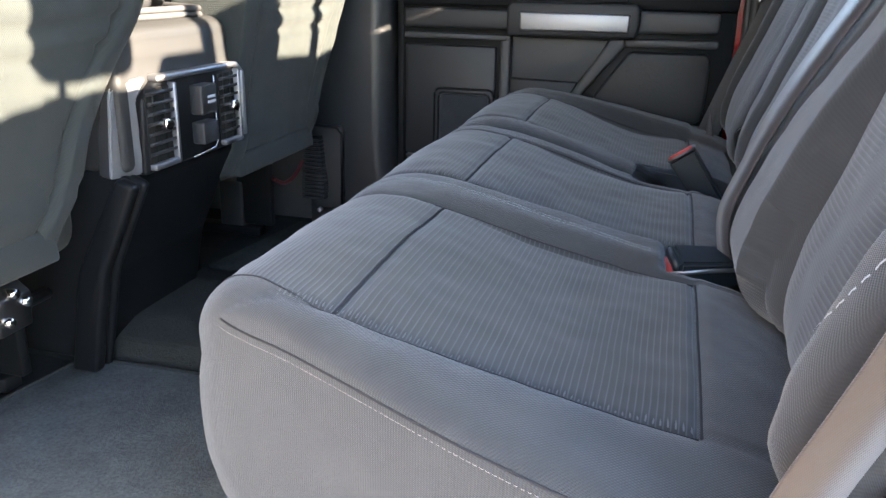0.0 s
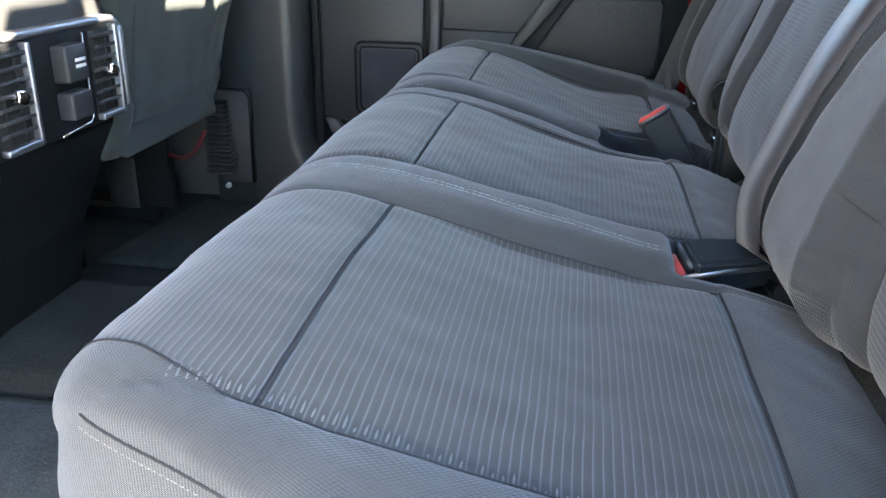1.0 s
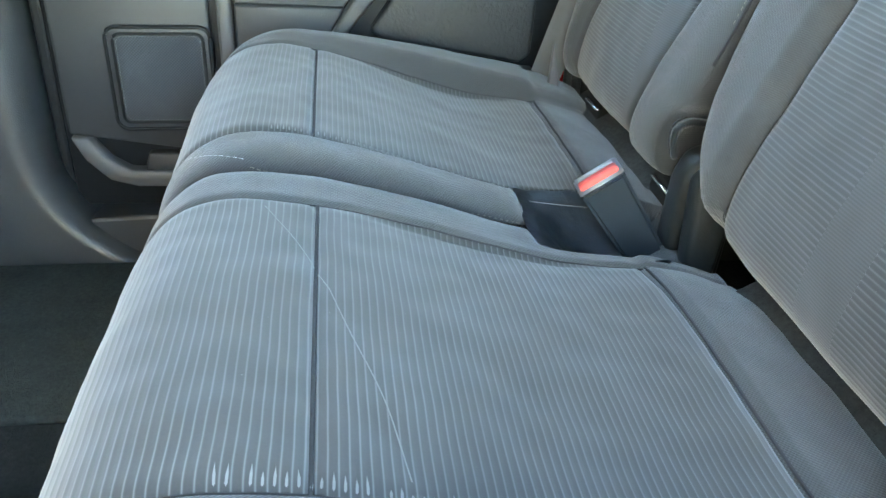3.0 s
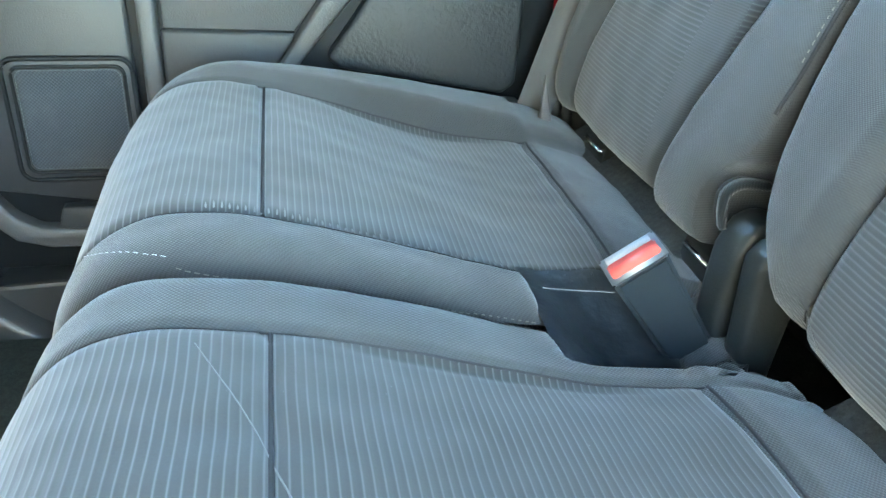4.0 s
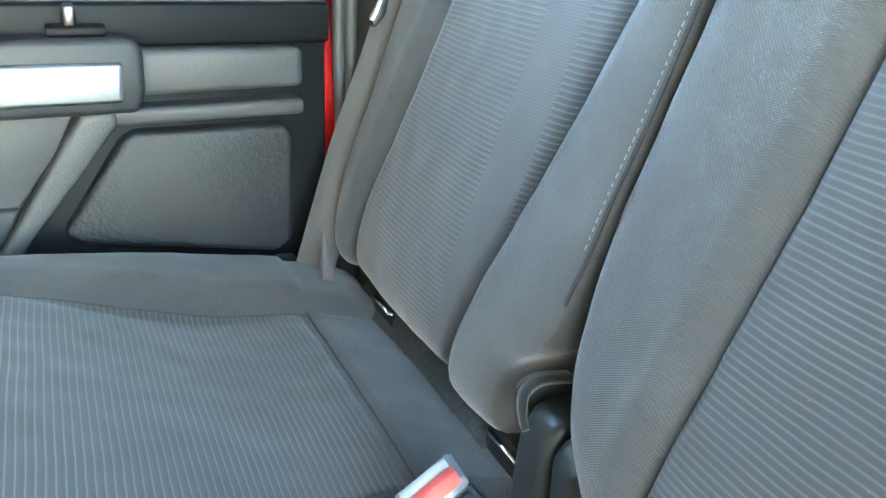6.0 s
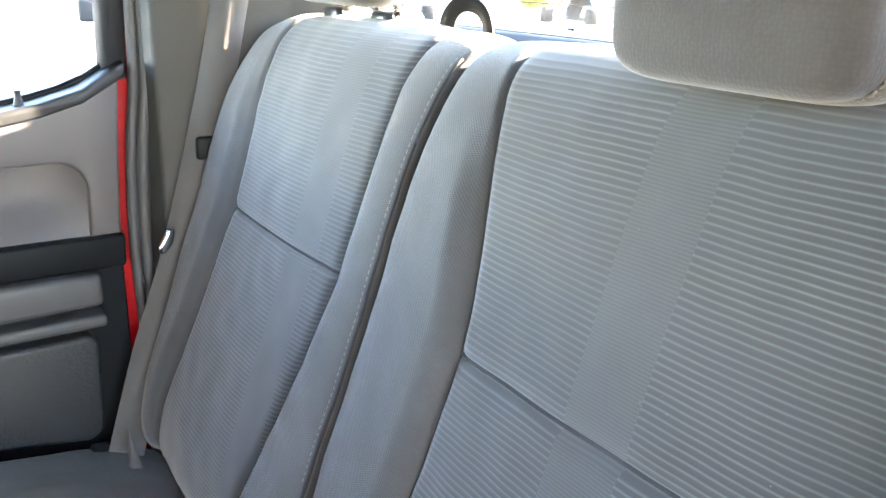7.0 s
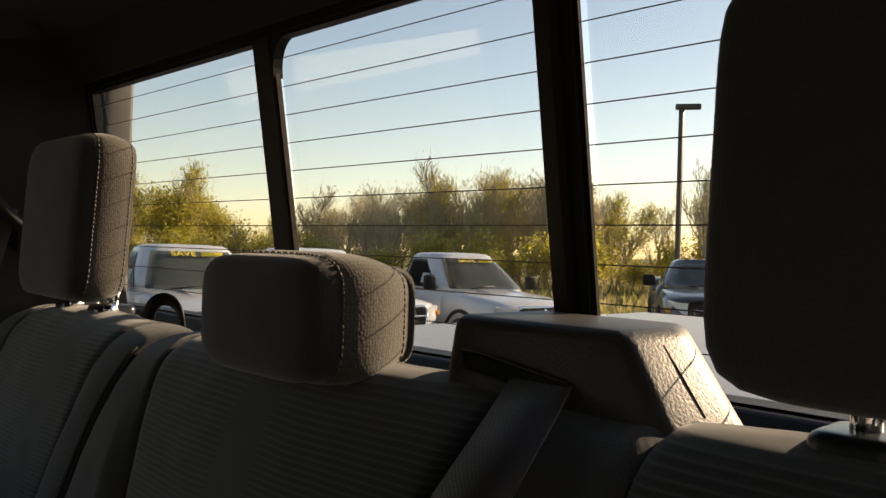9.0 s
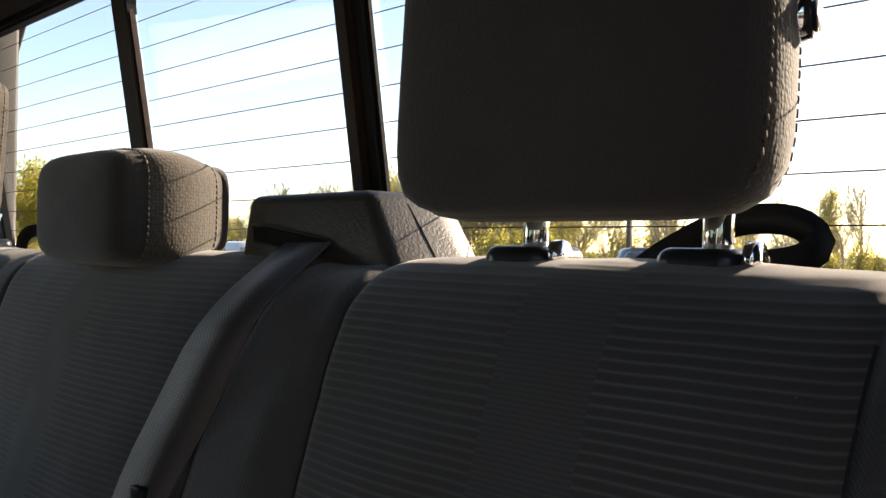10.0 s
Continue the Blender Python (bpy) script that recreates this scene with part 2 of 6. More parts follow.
def tube(points, radius, sides=8, bm=None, closed=False):
    """A round bar along points."""
    bm = bm or bmesh.new()
    pts = [Vector(p) for p in points]
    rings = []
    for i, p in enumerate(pts):
        d = (pts[min(i + 1, len(pts) - 1)] - pts[max(i - 1, 0)]).normalized()
        u = d.cross(Vector((0, 0, 1)) if abs(d.z) < 0.9 else Vector((1, 0, 0))).normalized()
        w = d.cross(u)
        r = radius[i] if isinstance(radius, (list, tuple)) else radius
        rings.append([bm.verts.new(p + r * (math.cos(2 * math.pi * k / sides) * u + math.sin(2 * math.pi * k / sides) * w)) for k in range(sides)])
    for a, b in zip(rings, rings[1:]):
        for k in range(sides):
            bm.faces.new((a[k], a[(k + 1) % sides], b[(k + 1) % sides], b[k]))
    bm.faces.new(rings[0][::-1])
    bm.faces.new(rings[-1])
    return bm


def ribbon(points, widths, thick, across, bm=None):
    """A flat strap along points; across: the direction of its width."""
    bm = bm or bmesh.new()
    pts = [Vector(p) for p in points]
    rings = []
    for i, p in enumerate(pts):
        d = (pts[min(i + 1, len(pts) - 1)] - pts[max(i - 1, 0)]).normalized()
        a = Vector(across[i] if isinstance(across, list) else across)
        a = (a - a.dot(d) * d).normalized()
        n = d.cross(a)
        w = widths[i] if isinstance(widths, (list, tuple)) else widths
        rings.append([bm.verts.new(p + a * sx * w / 2 + n * sy * thick / 2) for sx, sy in ((-1, -1), (1, -1), (1, 1), (-1, 1))])
    for a, b in zip(rings, rings[1:]):
        for k in range(4):
            bm.faces.new((a[k], a[(k + 1) % 4], b[(k + 1) % 4], b[k]))
    bm.faces.new(rings[0][::-1])
    bm.faces.new(rings[-1])
    return bm


def curve_at(keys, t):
    """A smooth value through (t, v) keys."""
    if t <= keys[0][0]:
        return keys[0][1]
    if t >= keys[-1][0]:
        return keys[-1][1]
    n = len(keys)
    i = next(k for k in range(n - 1) if t <= keys[k + 1][0])
    slope = lambda a, b: (keys[b][1] - keys[a][1]) / (keys[b][0] - keys[a][0])
    h = keys[i + 1][0] - keys[i][0]
    s0 = slope(max(i - 1, 0), i + 1)
    s1 = slope(i, min(i + 2, n - 1))
    k = (t - keys[i][0]) / h
    return (2 * k ** 3 - 3 * k * k + 1) * keys[i][1] + (k ** 3 - 2 * k * k + k) * h * s0 + (3 * k * k - 2 * k ** 3) * keys[i + 1][1] + (k ** 3 - k * k) * h * s1


def smooth_line(pts, n):
    """n + 1 points on a Catmull-Rom line through pts, evenly spread."""
    P = [np.array(p, float) for p in pts]
    P = [2 * P[0] - P[1]] + P + [2 * P[-1] - P[-2]]
    fine = []
    for i in range(1, len(P) - 2):
        for k in range(24):
            t = k / 24
            fine.append(0.5 * (2 * P[i] + (P[i + 1] - P[i - 1]) * t + (2 * P[i - 1] - 5 * P[i] + 4 * P[i + 1] - P[i + 2]) * t * t + (3 * P[i] - P[i - 1] - 3 * P[i + 1] + P[i + 2]) * t ** 3))
    fine.append(P[-2])
    fine = np.array(fine)
    d = np.r_[0, np.cumsum(np.linalg.norm(np.diff(fine, axis=0), axis=1))]
    s = np.linspace(0, d[-1], n + 1)
    return np.stack([np.interp(s, d, fine[:, k]) for k in range(fine.shape[1])], 1)


def grid_mesh(P, keep=None, wrap=False):
    """A mesh from a grid of points P[i, j]; keep[i, j] chooses the cells."""
    bm = bmesh.new()
    n, m = P.shape[:2]
    V = {}

    def vert(i, j):
        i %= n
        if (i, j) not in V:
            V[i, j] = bm.verts.new(P[i, j])
        return V[i, j]

    for i in range(n if wrap else n - 1):
        for j in range(m - 1):
            if keep is None or keep[i, j]:
                q = [vert(i, j), vert(i + 1, j), vert(i + 1, j + 1), vert(i, j + 1)]
                try:
                    bm.faces.new(q)
                except ValueError:
                    pass
    return bm


def ease(v):
    v = np.clip(v, 0, 1)
    return v * v * (3 - 2 * v)


# ---- rear bench ----
from mathutils.bvhtree import BVHTree


def upholstery(loop, spine, breaks, radius, n_s, step, disp):
    """A stuffed block: a closed side profile pushed across y with rounded ends. breaks(x, z): the left end, the edges of
    its panels and the right end there. Returns the points, the profile, its normals, and the panel number of each column."""
    S = smooth_line(loop + loop[:1], n_s)[:-1]
    T = np.roll(S, -1, 0) - np.roll(S, 1, 0)
    N = np.stack([T[:, 1], -T[:, 0]], 1)
    N /= np.linalg.norm(N, axis=1)[:, None]
    if np.sum(S[:, 0] * np.roll(S[:, 1], -1) - np.roll(S[:, 0], -1) * S[:, 1]) < 0:
        N = -N
    ends = [(0.0, 1.0), (0.0, 0.7), (0.0, 0.45), (0.0, 0.25)]
    arc = [(radius * (1 - math.cos(a)), 0.15 * (1 - math.sin(a))) for a in np.linspace(0, math.pi / 2, 9)]
    first = breaks(*S[len(S) // 3])
    cols, zone = [("l", e, k) for e, k in ends + arc], [0] * len(ends + arc)
    for i in range(len(first) - 1):
        n = max(2, int(round((first[i + 1] - first[i]) / step)))
        for k in range(n):
            if i or k:
                cols.append((i, k / n, 0.0))
                zone.append(i)
    cols += [("r", e, k) for e, k in (ends + arc)[::-1]]
    zone += [len(first) - 2] * len(ends + arc)
    P = np.zeros((len(S), len(cols), 3))
    for i, (x, z) in enumerate(S):
        br, c = breaks(x, z), np.array(spine(x, z))
        inner = [br[0] + radius] + list(br[1:-1]) + [br[-1] - radius]
        for j, (side, e, k) in enumerate(cols):
            if k > 0.2:
                w = np.array([x, z]) + (c - (x, z)) * k
                bq = breaks(w[0], w[1])
                if N[i][1] > 0.3:
                    w[1] = min(w[1], z + N[i][1] * disp(x, z, bq[0] + 0.01 if side == "l" else bq[-1] - 0.01, N[i]) - 0.02 * k)
                P[i, j] = (w[0], bq[0] if side == "l" else bq[-1], w[1])
                continue
            y = br[0] + e if side == "l" else br[-1] - e if side == "r" else inner[side] + e * (inner[side + 1] - inner[side])
            q = np.array([x, z]) + (c - (x, z)) * k
            q = q + N[i] * (disp(x, z, y, N[i]) if k < 0.2 else 0.0)
            P[i, j] = (q[0], y, q[1])
    return P, S, N, zone


CUSHION = [(0.545, 0.325), (0.50, 0.342), (0.455, 0.353), (0.38, 0.365), (0.28, 0.387), (0.20, 0.408), (0.16, 0.417), (0.115, 0.423), (0.075, 0.419),
           (0.045, 0.403), (0.021, 0.373), (0.008, 0.335), (0.006, 0.29), (0.020, 0.235), (0.08, 0.195), (0.25, 0.18), (0.50, 0.18), (0.55, 0.22), (0.560, 0.285)]
BACK = [(0.60, 0.352), (0.562, 0.350), (0.537, 0.364), (0.530, 0.395), (0.541, 0.450), (0.567, 0.52), (0.632, 0.70), (0.674, 0.83), (0.700, 0.892), (0.730, 0.921),
        (0.768, 0.930), (0.80, 0.921), (0.82, 0.885), (0.80, 0.78), (0.72, 0.55), (0.655, 0.38)]
PADS = {"a": (-0.595, -0.270), "b": (-0.153, 0.166), "c": (0.314, 0.626)}
BACK_PADS = {"a": (-0.600, -0.330), "b": (-0.150, 0.164), "c": (0.366, 0.640)}
LEFT_EDGE = [(0.004, -0.540), (0.02, -0.566), (0.05, -0.590), (0.10, -0.612), (0.19, -0.650), (0.33, -0.700), (0.50, -0.728), (0.56, -0.730)]


RIGHT_EDGE = [(0.004, 0.610), (0.02, 0.645), (0.05, 0.675), (0.10, 0.694), (0.19, 0.714), (0.33, 0.742), (0.50, 0.763), (0.56, 0.765)]


def back_pad(a, b, z):
    """The side edges of a back insert at height z: shifted outwards at the foot, waisted at the cross seam."""
    low, high = max(0.0, (0.70 - z) / 0.35) ** 1.2, max(0.0, (z - 0.70) / 0.20)
    u, v = (-0.050, -0.080) if b < -0.2 else (-0.020, 0.020) if a < 0.2 else (0.080, 0.050)
    flare = 0.012 * high + (0.036 * min(1.2, high) ** 1.5 if a < 0.2 and b > -0.2 else 0.0)
    return a + u * low - flare, b + v * low + flare


def cross_x(y):
    """Where the cross seam of a cushion runs."""
    return 0.170 if y < -0.21 else 0.165 if y < 0.24 else 0.160


def groove(d, w, depth):
    return -depth * math.exp(-(d / w) ** 2)


def cushion_relief(pads):
    def disp(x, z, y, n):
        up = max(0.0, n[1]) + max(0.0, -n[0]) * (1 if z > 0.30 else max(0, (z - 0.24) / 0.06))
        if up <= 0:
            return 0.0
        d, inside = 1.0, False
        out = 0.0
        for a, b in pads:
            k = min(abs(y - a), abs(y - b))
            if a < y < b:
                inside = True
                out += 0.004 * (1 - (2 * (y - (a + b) / 2) / (b - a)) ** 2)
            d = min(d, k)
        in_x = x < 0.462
        if in_x:
            out += groove(d, 0.0045, 0.0035)
            if not inside:
                lift = 0.008 + 0.010 * math.sin(math.pi * min(1.0, max(0.0, (x - 0.16) / 0.32))) if y > 0.5 else 0.008 * float(ease((x - 0.10) / 0.20)) + 0.004 if -0.28 < y < -0.14 else 0.0 if y > 0.15 else 0.004
                out += lift * float(ease(d / 0.035)) * float(ease((x - 0.02) / 0.12))
            else:
                out += groove(x - cross_x(y), 0.004, 0.006) if n[1] > 0.3 else 0.0
                out += groove(x - 0.458, 0.004, 0.006) if n[1] > 0.3 else 0.0
                if 0.17 < x < 0.45:
                    out -= 0.008 * math.sin(math.pi * (x - 0.17) / 0.28)
        elif n[1] > 0.3:
            out += 0.004 + groove(d, 0.004, 0.003)
        out += 0.0022 * noise.noise((x * 13, y * 13, 1.7)) + 0.001 * noise.noise((x * 40, y * 34, 4.1))
        if n[1] > 0.3:
            out -= 0.012 * float(ease((y - 0.10) / 0.10)) * float(ease((x - 0.22) / 0.16)) * float(ease((0.66 - y) / 0.05))
            for c, w, x0, dep in ((-0.208, 0.040, 0.415, 0.036), (0.258, 0.058, 0.365, 0.045)):
                side = float(ease((w + 0.012 - abs(y - c)) / 0.014))
                out -= (dep + (0.115 * float(ease((x - 0.450) / 0.05)) if c > 0 and y > 0.245 else 0.0)) * side * float(ease((x - x0) / 0.022))
            out += groove(y + 0.212, 0.0022, 0.0015)
        return out * min(1.0, up)
    return disp


def back_relief(pads, seams):
    def disp(x, z, y, n):
        face = max(0.0, -n[0]) + (max(0.0, n[1]) if z > 0.85 else 0.0)
        if face <= 0 or x > 0.775:
            return 0.0
        d, inside, out = 1.0, False, 0.0
        for a, b in pads:
            a, b = back_pad(a, b, z)
            if a < y < b:
                inside = True
                out += 0.006 * (1 - (2 * (y - (a + b) / 2) / (b - a)) ** 2)
            d = min(d, abs(y - a), abs(y - b))
        out += groove(d, 0.0045, 0.0055) if z > 0.335 else 0.0
        if not inside:
            out += (0.013 + (0.030 * float(ease((0.68 - z) / 0.20)) * float(ease((z - 0.345) / 0.06)) if -0.36 < y < -0.14 or y < -0.60 else 0.0)) * float(ease(d / 0.03)) * (1 - float(ease((z - 0.80) / 0.10)))
        else:
            out += groove(z - 0.702, 0.0045, 0.007)
        for s in seams:
            out += groove(y - s, 0.006, 0.004 + 0.008 * float(ease((0.70 - z) / 0.2)))
        out += 0.002 * noise.noise((x * 11, y * 11, z * 11)) + 0.001 * noise.noise((x * 37, y * 31, z * 35))
        return out * min(1.0, face)
    return disp


def split_cloth(root, P, S, N, zone, pads, kind):
    """Cuts a stuffed block into its body and its insert panels, so that they share one outline."""
    n, m = P.shape[:2]
    own = np.zeros((n, m - 1), int)
    for i in range(n):
        x, z = (S[i] + S[(i + 1) % n]) / 2
        nx, nz = N[i]
        if kind == "cushion":
            face, upper = x < 0.458 and (nz > 0.25 or (nx < -0.3 and z > 0.30)), None
        else:
            face, upper = z > 0.335 and x < 0.765 and (nx < -0.25 or nz > 0.5), z > 0.702
        if face:
            for j in range(m - 1):
                if zone[j] % 2:
                    own[i, j] = zone[j] + (upper if upper is not None else x > cross_x(P[i, j, 1]))
    main = part(kind, grid_mesh(P, own == 0, True), M_MESH if kind == "cushion" else M_MESH_BACK, root, "dark grey woven mesh bolster")
    for k, name in enumerate(pads):
        mat = M_RIB if kind == "cushion" else M_RIB_BACK[name]
        for q in (0, 1):
            part("insert_panel", grid_mesh(P, own == 1 + 2 * k + q, True), mat, main, "charcoal ribbed cloth insert")
    verts, faces = [tuple(v) for v in P.reshape(-1, 3)], []
    for i in range(n):
        for j in range(m - 1):
            a, b = i * m + j, ((i + 1) % n) * m + j
            faces.append((a, b, b + 1, a + 1))
    return main, BVHTree.FromPolygons(verts, faces)


def on_seat(tree, p, way):
    hit = tree.ray_cast(Vector(p), Vector(way))
    if not hit[0]:
        return None, None
    return hit[0], (hit[1] if hit[1].dot(Vector(way)) < 0 else -hit[1])


def thread(tree, line, way, length=0.0065, gap=0.004, wide=0.0018):
    """Dashes at an even pitch along a line on a seat."""
    bm = bmesh.new()
    total = sum((Vector(b) - Vector(a)).length for a, b in zip(line, line[1:]))
    pts = smooth_line(line, max(4, int(total / 0.0012)))
    got = [g for g in (on_seat(tree, p, way) for p in pts) if g[0]]
    if len(got) < 3:
        return bm
    d = np.r_[0, np.cumsum([(b[0] - a[0]).length for a, b in zip(got, got[1:])])]
    s = 0.0
    while s + length < d[-1]:
        i, k = int(np.searchsorted(d, s)), int(np.searchsorted(d, s + length))
        a, b, na = got[i][0], got[min(k, len(got) - 1)][0], got[i][1]
        if (b - a).length > 0.002:
            side = (b - a).normalized().cross(na).normalized() * wide / 2
            lift = na * 0.0005
            mid = (a + b) / 2
            a, b, mid = a + na * 0.0013, b + na * 0.0013, mid + na * 0.0013
            v = [bm.verts.new(c) for c in (a - side, a + side, mid + side * 0.7 + lift, mid - side * 0.7 + lift, b + side, b - side)]
            for f in ((0, 1, 2, 3), (3, 2, 4, 5)):
                bm.faces.new([v[c] for c in f])
        s += length + gap
    return bm


def seam(tree, line, way, r=0.0010):
    """A sewn-in cord thrown onto a seat along a line, darkened for seam shadow."""
    total = sum((Vector(b) - Vector(a)).length for a, b in zip(line, line[1:]))
    got = [on_seat(tree, p, way)[0] for p in smooth_line(line, max(4, int(total / 0.006)))]
    return tube([g for g in got if g], r, 5)


def puckers(tree, y, x0, x1, way):
    """Short pale rib ends that show beside a side seam."""
    bm = bmesh.new()
    rng = random.Random(int(abs(y) * 1000))
    x = x0
    while x < x1:
        reach = rng.uniform(0.008, 0.016)
        a, na = on_seat(tree, (x, y + way * 0.003, 0.6), (0, 0, -1))
        b, nb = on_seat(tree, (x + rng.uniform(-0.0006, 0.0006), y + way * reach, 0.6), (0, 0, -1))
        if a and b and rng.random() < 0.96:
            w, r = Vector((0.00075, 0, 0)), b - a
            rim = [a + na * 0.0010, a + r * 0.12 + w + na * 0.0010, a + r * 0.5 + w + na * 0.0013, b + nb * 0.0008, a + r * 0.5 - w + na * 0.0013, a + r * 0.12 - w + na * 0.0010]
            bm.faces.new([bm.verts.new(c) for c in rim])
        x += 0.0056
    return bm


def cushion_seams(root, tree, pads):
    down = (0, 0, -1)
    for a, b in pads:
        for y in (a, b):
            lim = lambda x, y=y: min(max(y, curve_at(LEFT_EDGE, x) + 0.042), curve_at(RIGHT_EDGE, x) - 0.042)
            part("seam", seam(tree, [(x, lim(x), 0.6) for x in (0.02, 0.05, 0.09, 0.16, 0.30, 0.456)], down), M_SEAM, root, "sewn seam with its shadow in the dark colour")
        tagged(part("pucker_stitching", puckers(tree, a, 0.12, 0.452, 1), M_RIBEND, root), "pale rib ends along the seam", "", "", "stuff")
        for x, r in ((cross_x(a), 0.0018), (0.458, 0.0014)):
            part("seam", seam(tree, [(x, a, 0.6), (x, (a + b) / 2, 0.6), (x, b, 0.6)], down, r), M_SEAM, root, "sewn seam with its shadow in the dark colour")


def back_seams(root, tree, pads, extra=()):
    fwd = (1, 0, 0)
    for a, b in pads:
        for s, y in ((-1, a), (1, b)):
            part("seam", seam(tree, [(0.3, back_pad(a, b, z)[max(0, s)], z) for z in (0.345, 0.45, 0.55, 0.65, 0.70, 0.80, 0.905)], fwd), M_SEAM, root, "sewn seam with its shadow in the dark colour")
        part("seam", seam(tree, [(0.3, a, 0.702), (0.3, (a + b) / 2, 0.702), (0.3, b, 0.702)], fwd, 0.0018), M_SEAM, root, "sewn seam with its shadow in the dark colour")
    for y in extra:
        part("seam", seam(tree, [(0.3, y, 0.34), (0.3, y, 0.6), (0.3, y, 0.91)], fwd), M_SEAM, root, "sewn seam with its shadow in the dark colour")


def build_bench():
    left = lambda x: curve_at(LEFT_EDGE, x)
    spine_c = lambda x, z: (min(max(x, 0.10), 0.46), 0.28)
    spine_b = lambda x, z: (0.60 + 0.304 * (min(max(z, 0.36), 0.87) - 0.36), min(max(z, 0.36), 0.87))
    down, fwd = (0, 0, -1), (1, 0, 0)
    wide = thing("rear_seat", (0.35, -0.24, 0.03), "wide charcoal cloth rear bench with double white stitching", "seat", "rear bench")
    narrow = thing("rear_seat", (0.35, 0.50, 0.03), "single charcoal cloth rear seat with ribbed inserts", "seat", "rear bench")
    P, S, N, zone = upholstery(CUSHION, spine_c, lambda x, z: [left(x), max(PADS["a"][0], left(x) + 0.042), PADS["a"][1], *PADS["b"], 0.240], 0.040, 190, 0.0055, cushion_relief([PADS["a"], PADS["b"]]))
    seat60, t60 = split_cloth(wide, P, S, N, zone, "ab", "cushion")
    for dy in (-0.0042, 0.0042):
        part("stitching", thread(t60, [(0.030, -0.209 + dy, 0.6), (0.12, -0.213 + dy, 0.6), (0.30, -0.221 + dy, 0.6), (0.412, -0.230 + dy, 0.6)], down, 0.0046, 0.0018, 0.0013), M_THREAD, seat60, "white twin stitching")
    flank = [(0.070, 0.388), (0.105, 0.386), (0.155, 0.385), (0.226, 0.377), (0.305, 0.366), (0.386, 0.352), (0.46, 0.338), (0.52, 0.326)]
    for dz, mat, nm in ((0.0, M_THREAD2, "stitching"), (0.0065, M_SEAM, "seam")):
        line = [(x, -0.95, z + dz) for x, z in flank]
        if nm == "seam":
            part("seam", seam(t60, line, (0, 1, 0), 0.0012), M_SEAM, seat60, "sewn seam with its shadow in the dark colour")
        else:
            part("stitching", thread(t60, line, (0, 1, 0), 0.0032, 0.0018, 0.0007), mat, seat60, "pale edge stitching")
    P, S, N, zone = upholstery(CUSHION, spine_c, lambda x, z: [0.247, PADS["c"][0], min(PADS["c"][1], curve_at(RIGHT_EDGE, x) - 0.042), curve_at(RIGHT_EDGE, x)], 0.040, 190, 0.0055, cushion_relief([PADS["c"]]))
    seat40, t40 = split_cloth(narrow, P, S, N, zone, "c", "cushion")
    part("stitching", thread(t40, [(0.036, 0.300, 0.6), (0.050, 0.283, 0.6), (0.075, 0.266, 0.6), (0.100, 0.2570, 0.6)], down, 0.0036, 0.0028, 0.0006), M_THREAD, seat40, "pale edge stitching")

    flank = [(0.104, 0.410), (0.13, 0.4045), (0.16, 0.399), (0.22, 0.384), (0.30, 0.363), (0.36, 0.347)]
    # Same stitching as the front run, in a dimmer thread colour for the shade here.
    part("stitching", thread(t40, [(x, 0.15, z) for x, z in flank], (0, 1, 0), 0.0034, 0.0026, 0.0009), M_WELT, seat40, "pale edge stitching")
    part("seam", seam(t40, [(x, 0.15, z - 0.006) for x, z in flank], (0, 1, 0), 0.0014), M_SEAM, seat40, "sewn seam with its shadow in the dark colour")

    bl = [(0.30, -0.695), (0.55, -0.705), (0.80, -0.705), (0.90, -0.688), (0.94, -0.65)]
    gap60 = [(0.30, 0.165), (0.36, 0.185), (0.39, 0.222), (0.43, 0.256), (0.50, 0.282), (0.60, 0.288), (0.70, 0.286), (0.95, 0.283)]
    gap40 = [(0.30, 0.352), (0.40, 0.347), (0.425, 0.335), (0.45, 0.308), (0.50, 0.298), (0.65, 0.296), (0.95, 0.293)]
    P, S, N, zone = upholstery(BACK, spine_b, lambda x, z: [curve_at(bl, z), *back_pad(*BACK_PADS["a"], z), *back_pad(*BACK_PADS["b"], z), curve_at(gap60, z)], 0.045, 190, 0.0058, back_relief([BACK_PADS["a"], BACK_PADS["b"]], [-0.235]))
    back60, b60 = split_cloth(wide, P, S, N, zone, "ab", "backrest")
    P, S, N, zone = upholstery(BACK, spine_b, lambda x, z: [curve_at(gap40, z), *back_pad(*BACK_PADS["c"], z), 0.04 - curve_at(bl, z)], 0.045, 190, 0.0058, back_relief([BACK_PADS["c"]], []))
    back40, b40 = split_cloth(narrow, P, S, N, zone, "c", "backrest")
    # A dark cord stands in for the shade between the two backrests.
    part("seam", seam(b40, [(0.3, 0.3020, 0.49), (0.3, 0.2995, 0.54), (0.3, 0.2978, 0.70), (0.3, 0.2965, 0.91)], fwd, 0.0018), M_SEAM, back40, "cord drawn dark for the shade in the gap")
    part("stitching", thread(b40, [(0.3, 0.3030, 0.53), (0.3, 0.3012, 0.70), (0.3, 0.3000, 0.91)], fwd, 0.0034, 0.0032, 0.0012), M_WELT, back40, "pale edge stitching")
    part("stitching", thread(b60, [(0.3, -0.645, 0.44), (0.3, -0.675, 0.506), (0.3, -0.684, 0.56), (0.3, -0.686, 0.70), (0.3, -0.67, 0.90)], fwd, 0.007, 0.004, 0.0022), M_THREAD, back60, "pale edge stitching")
    cushion_seams(seat60, t60, [PADS["a"], PADS["b"]])
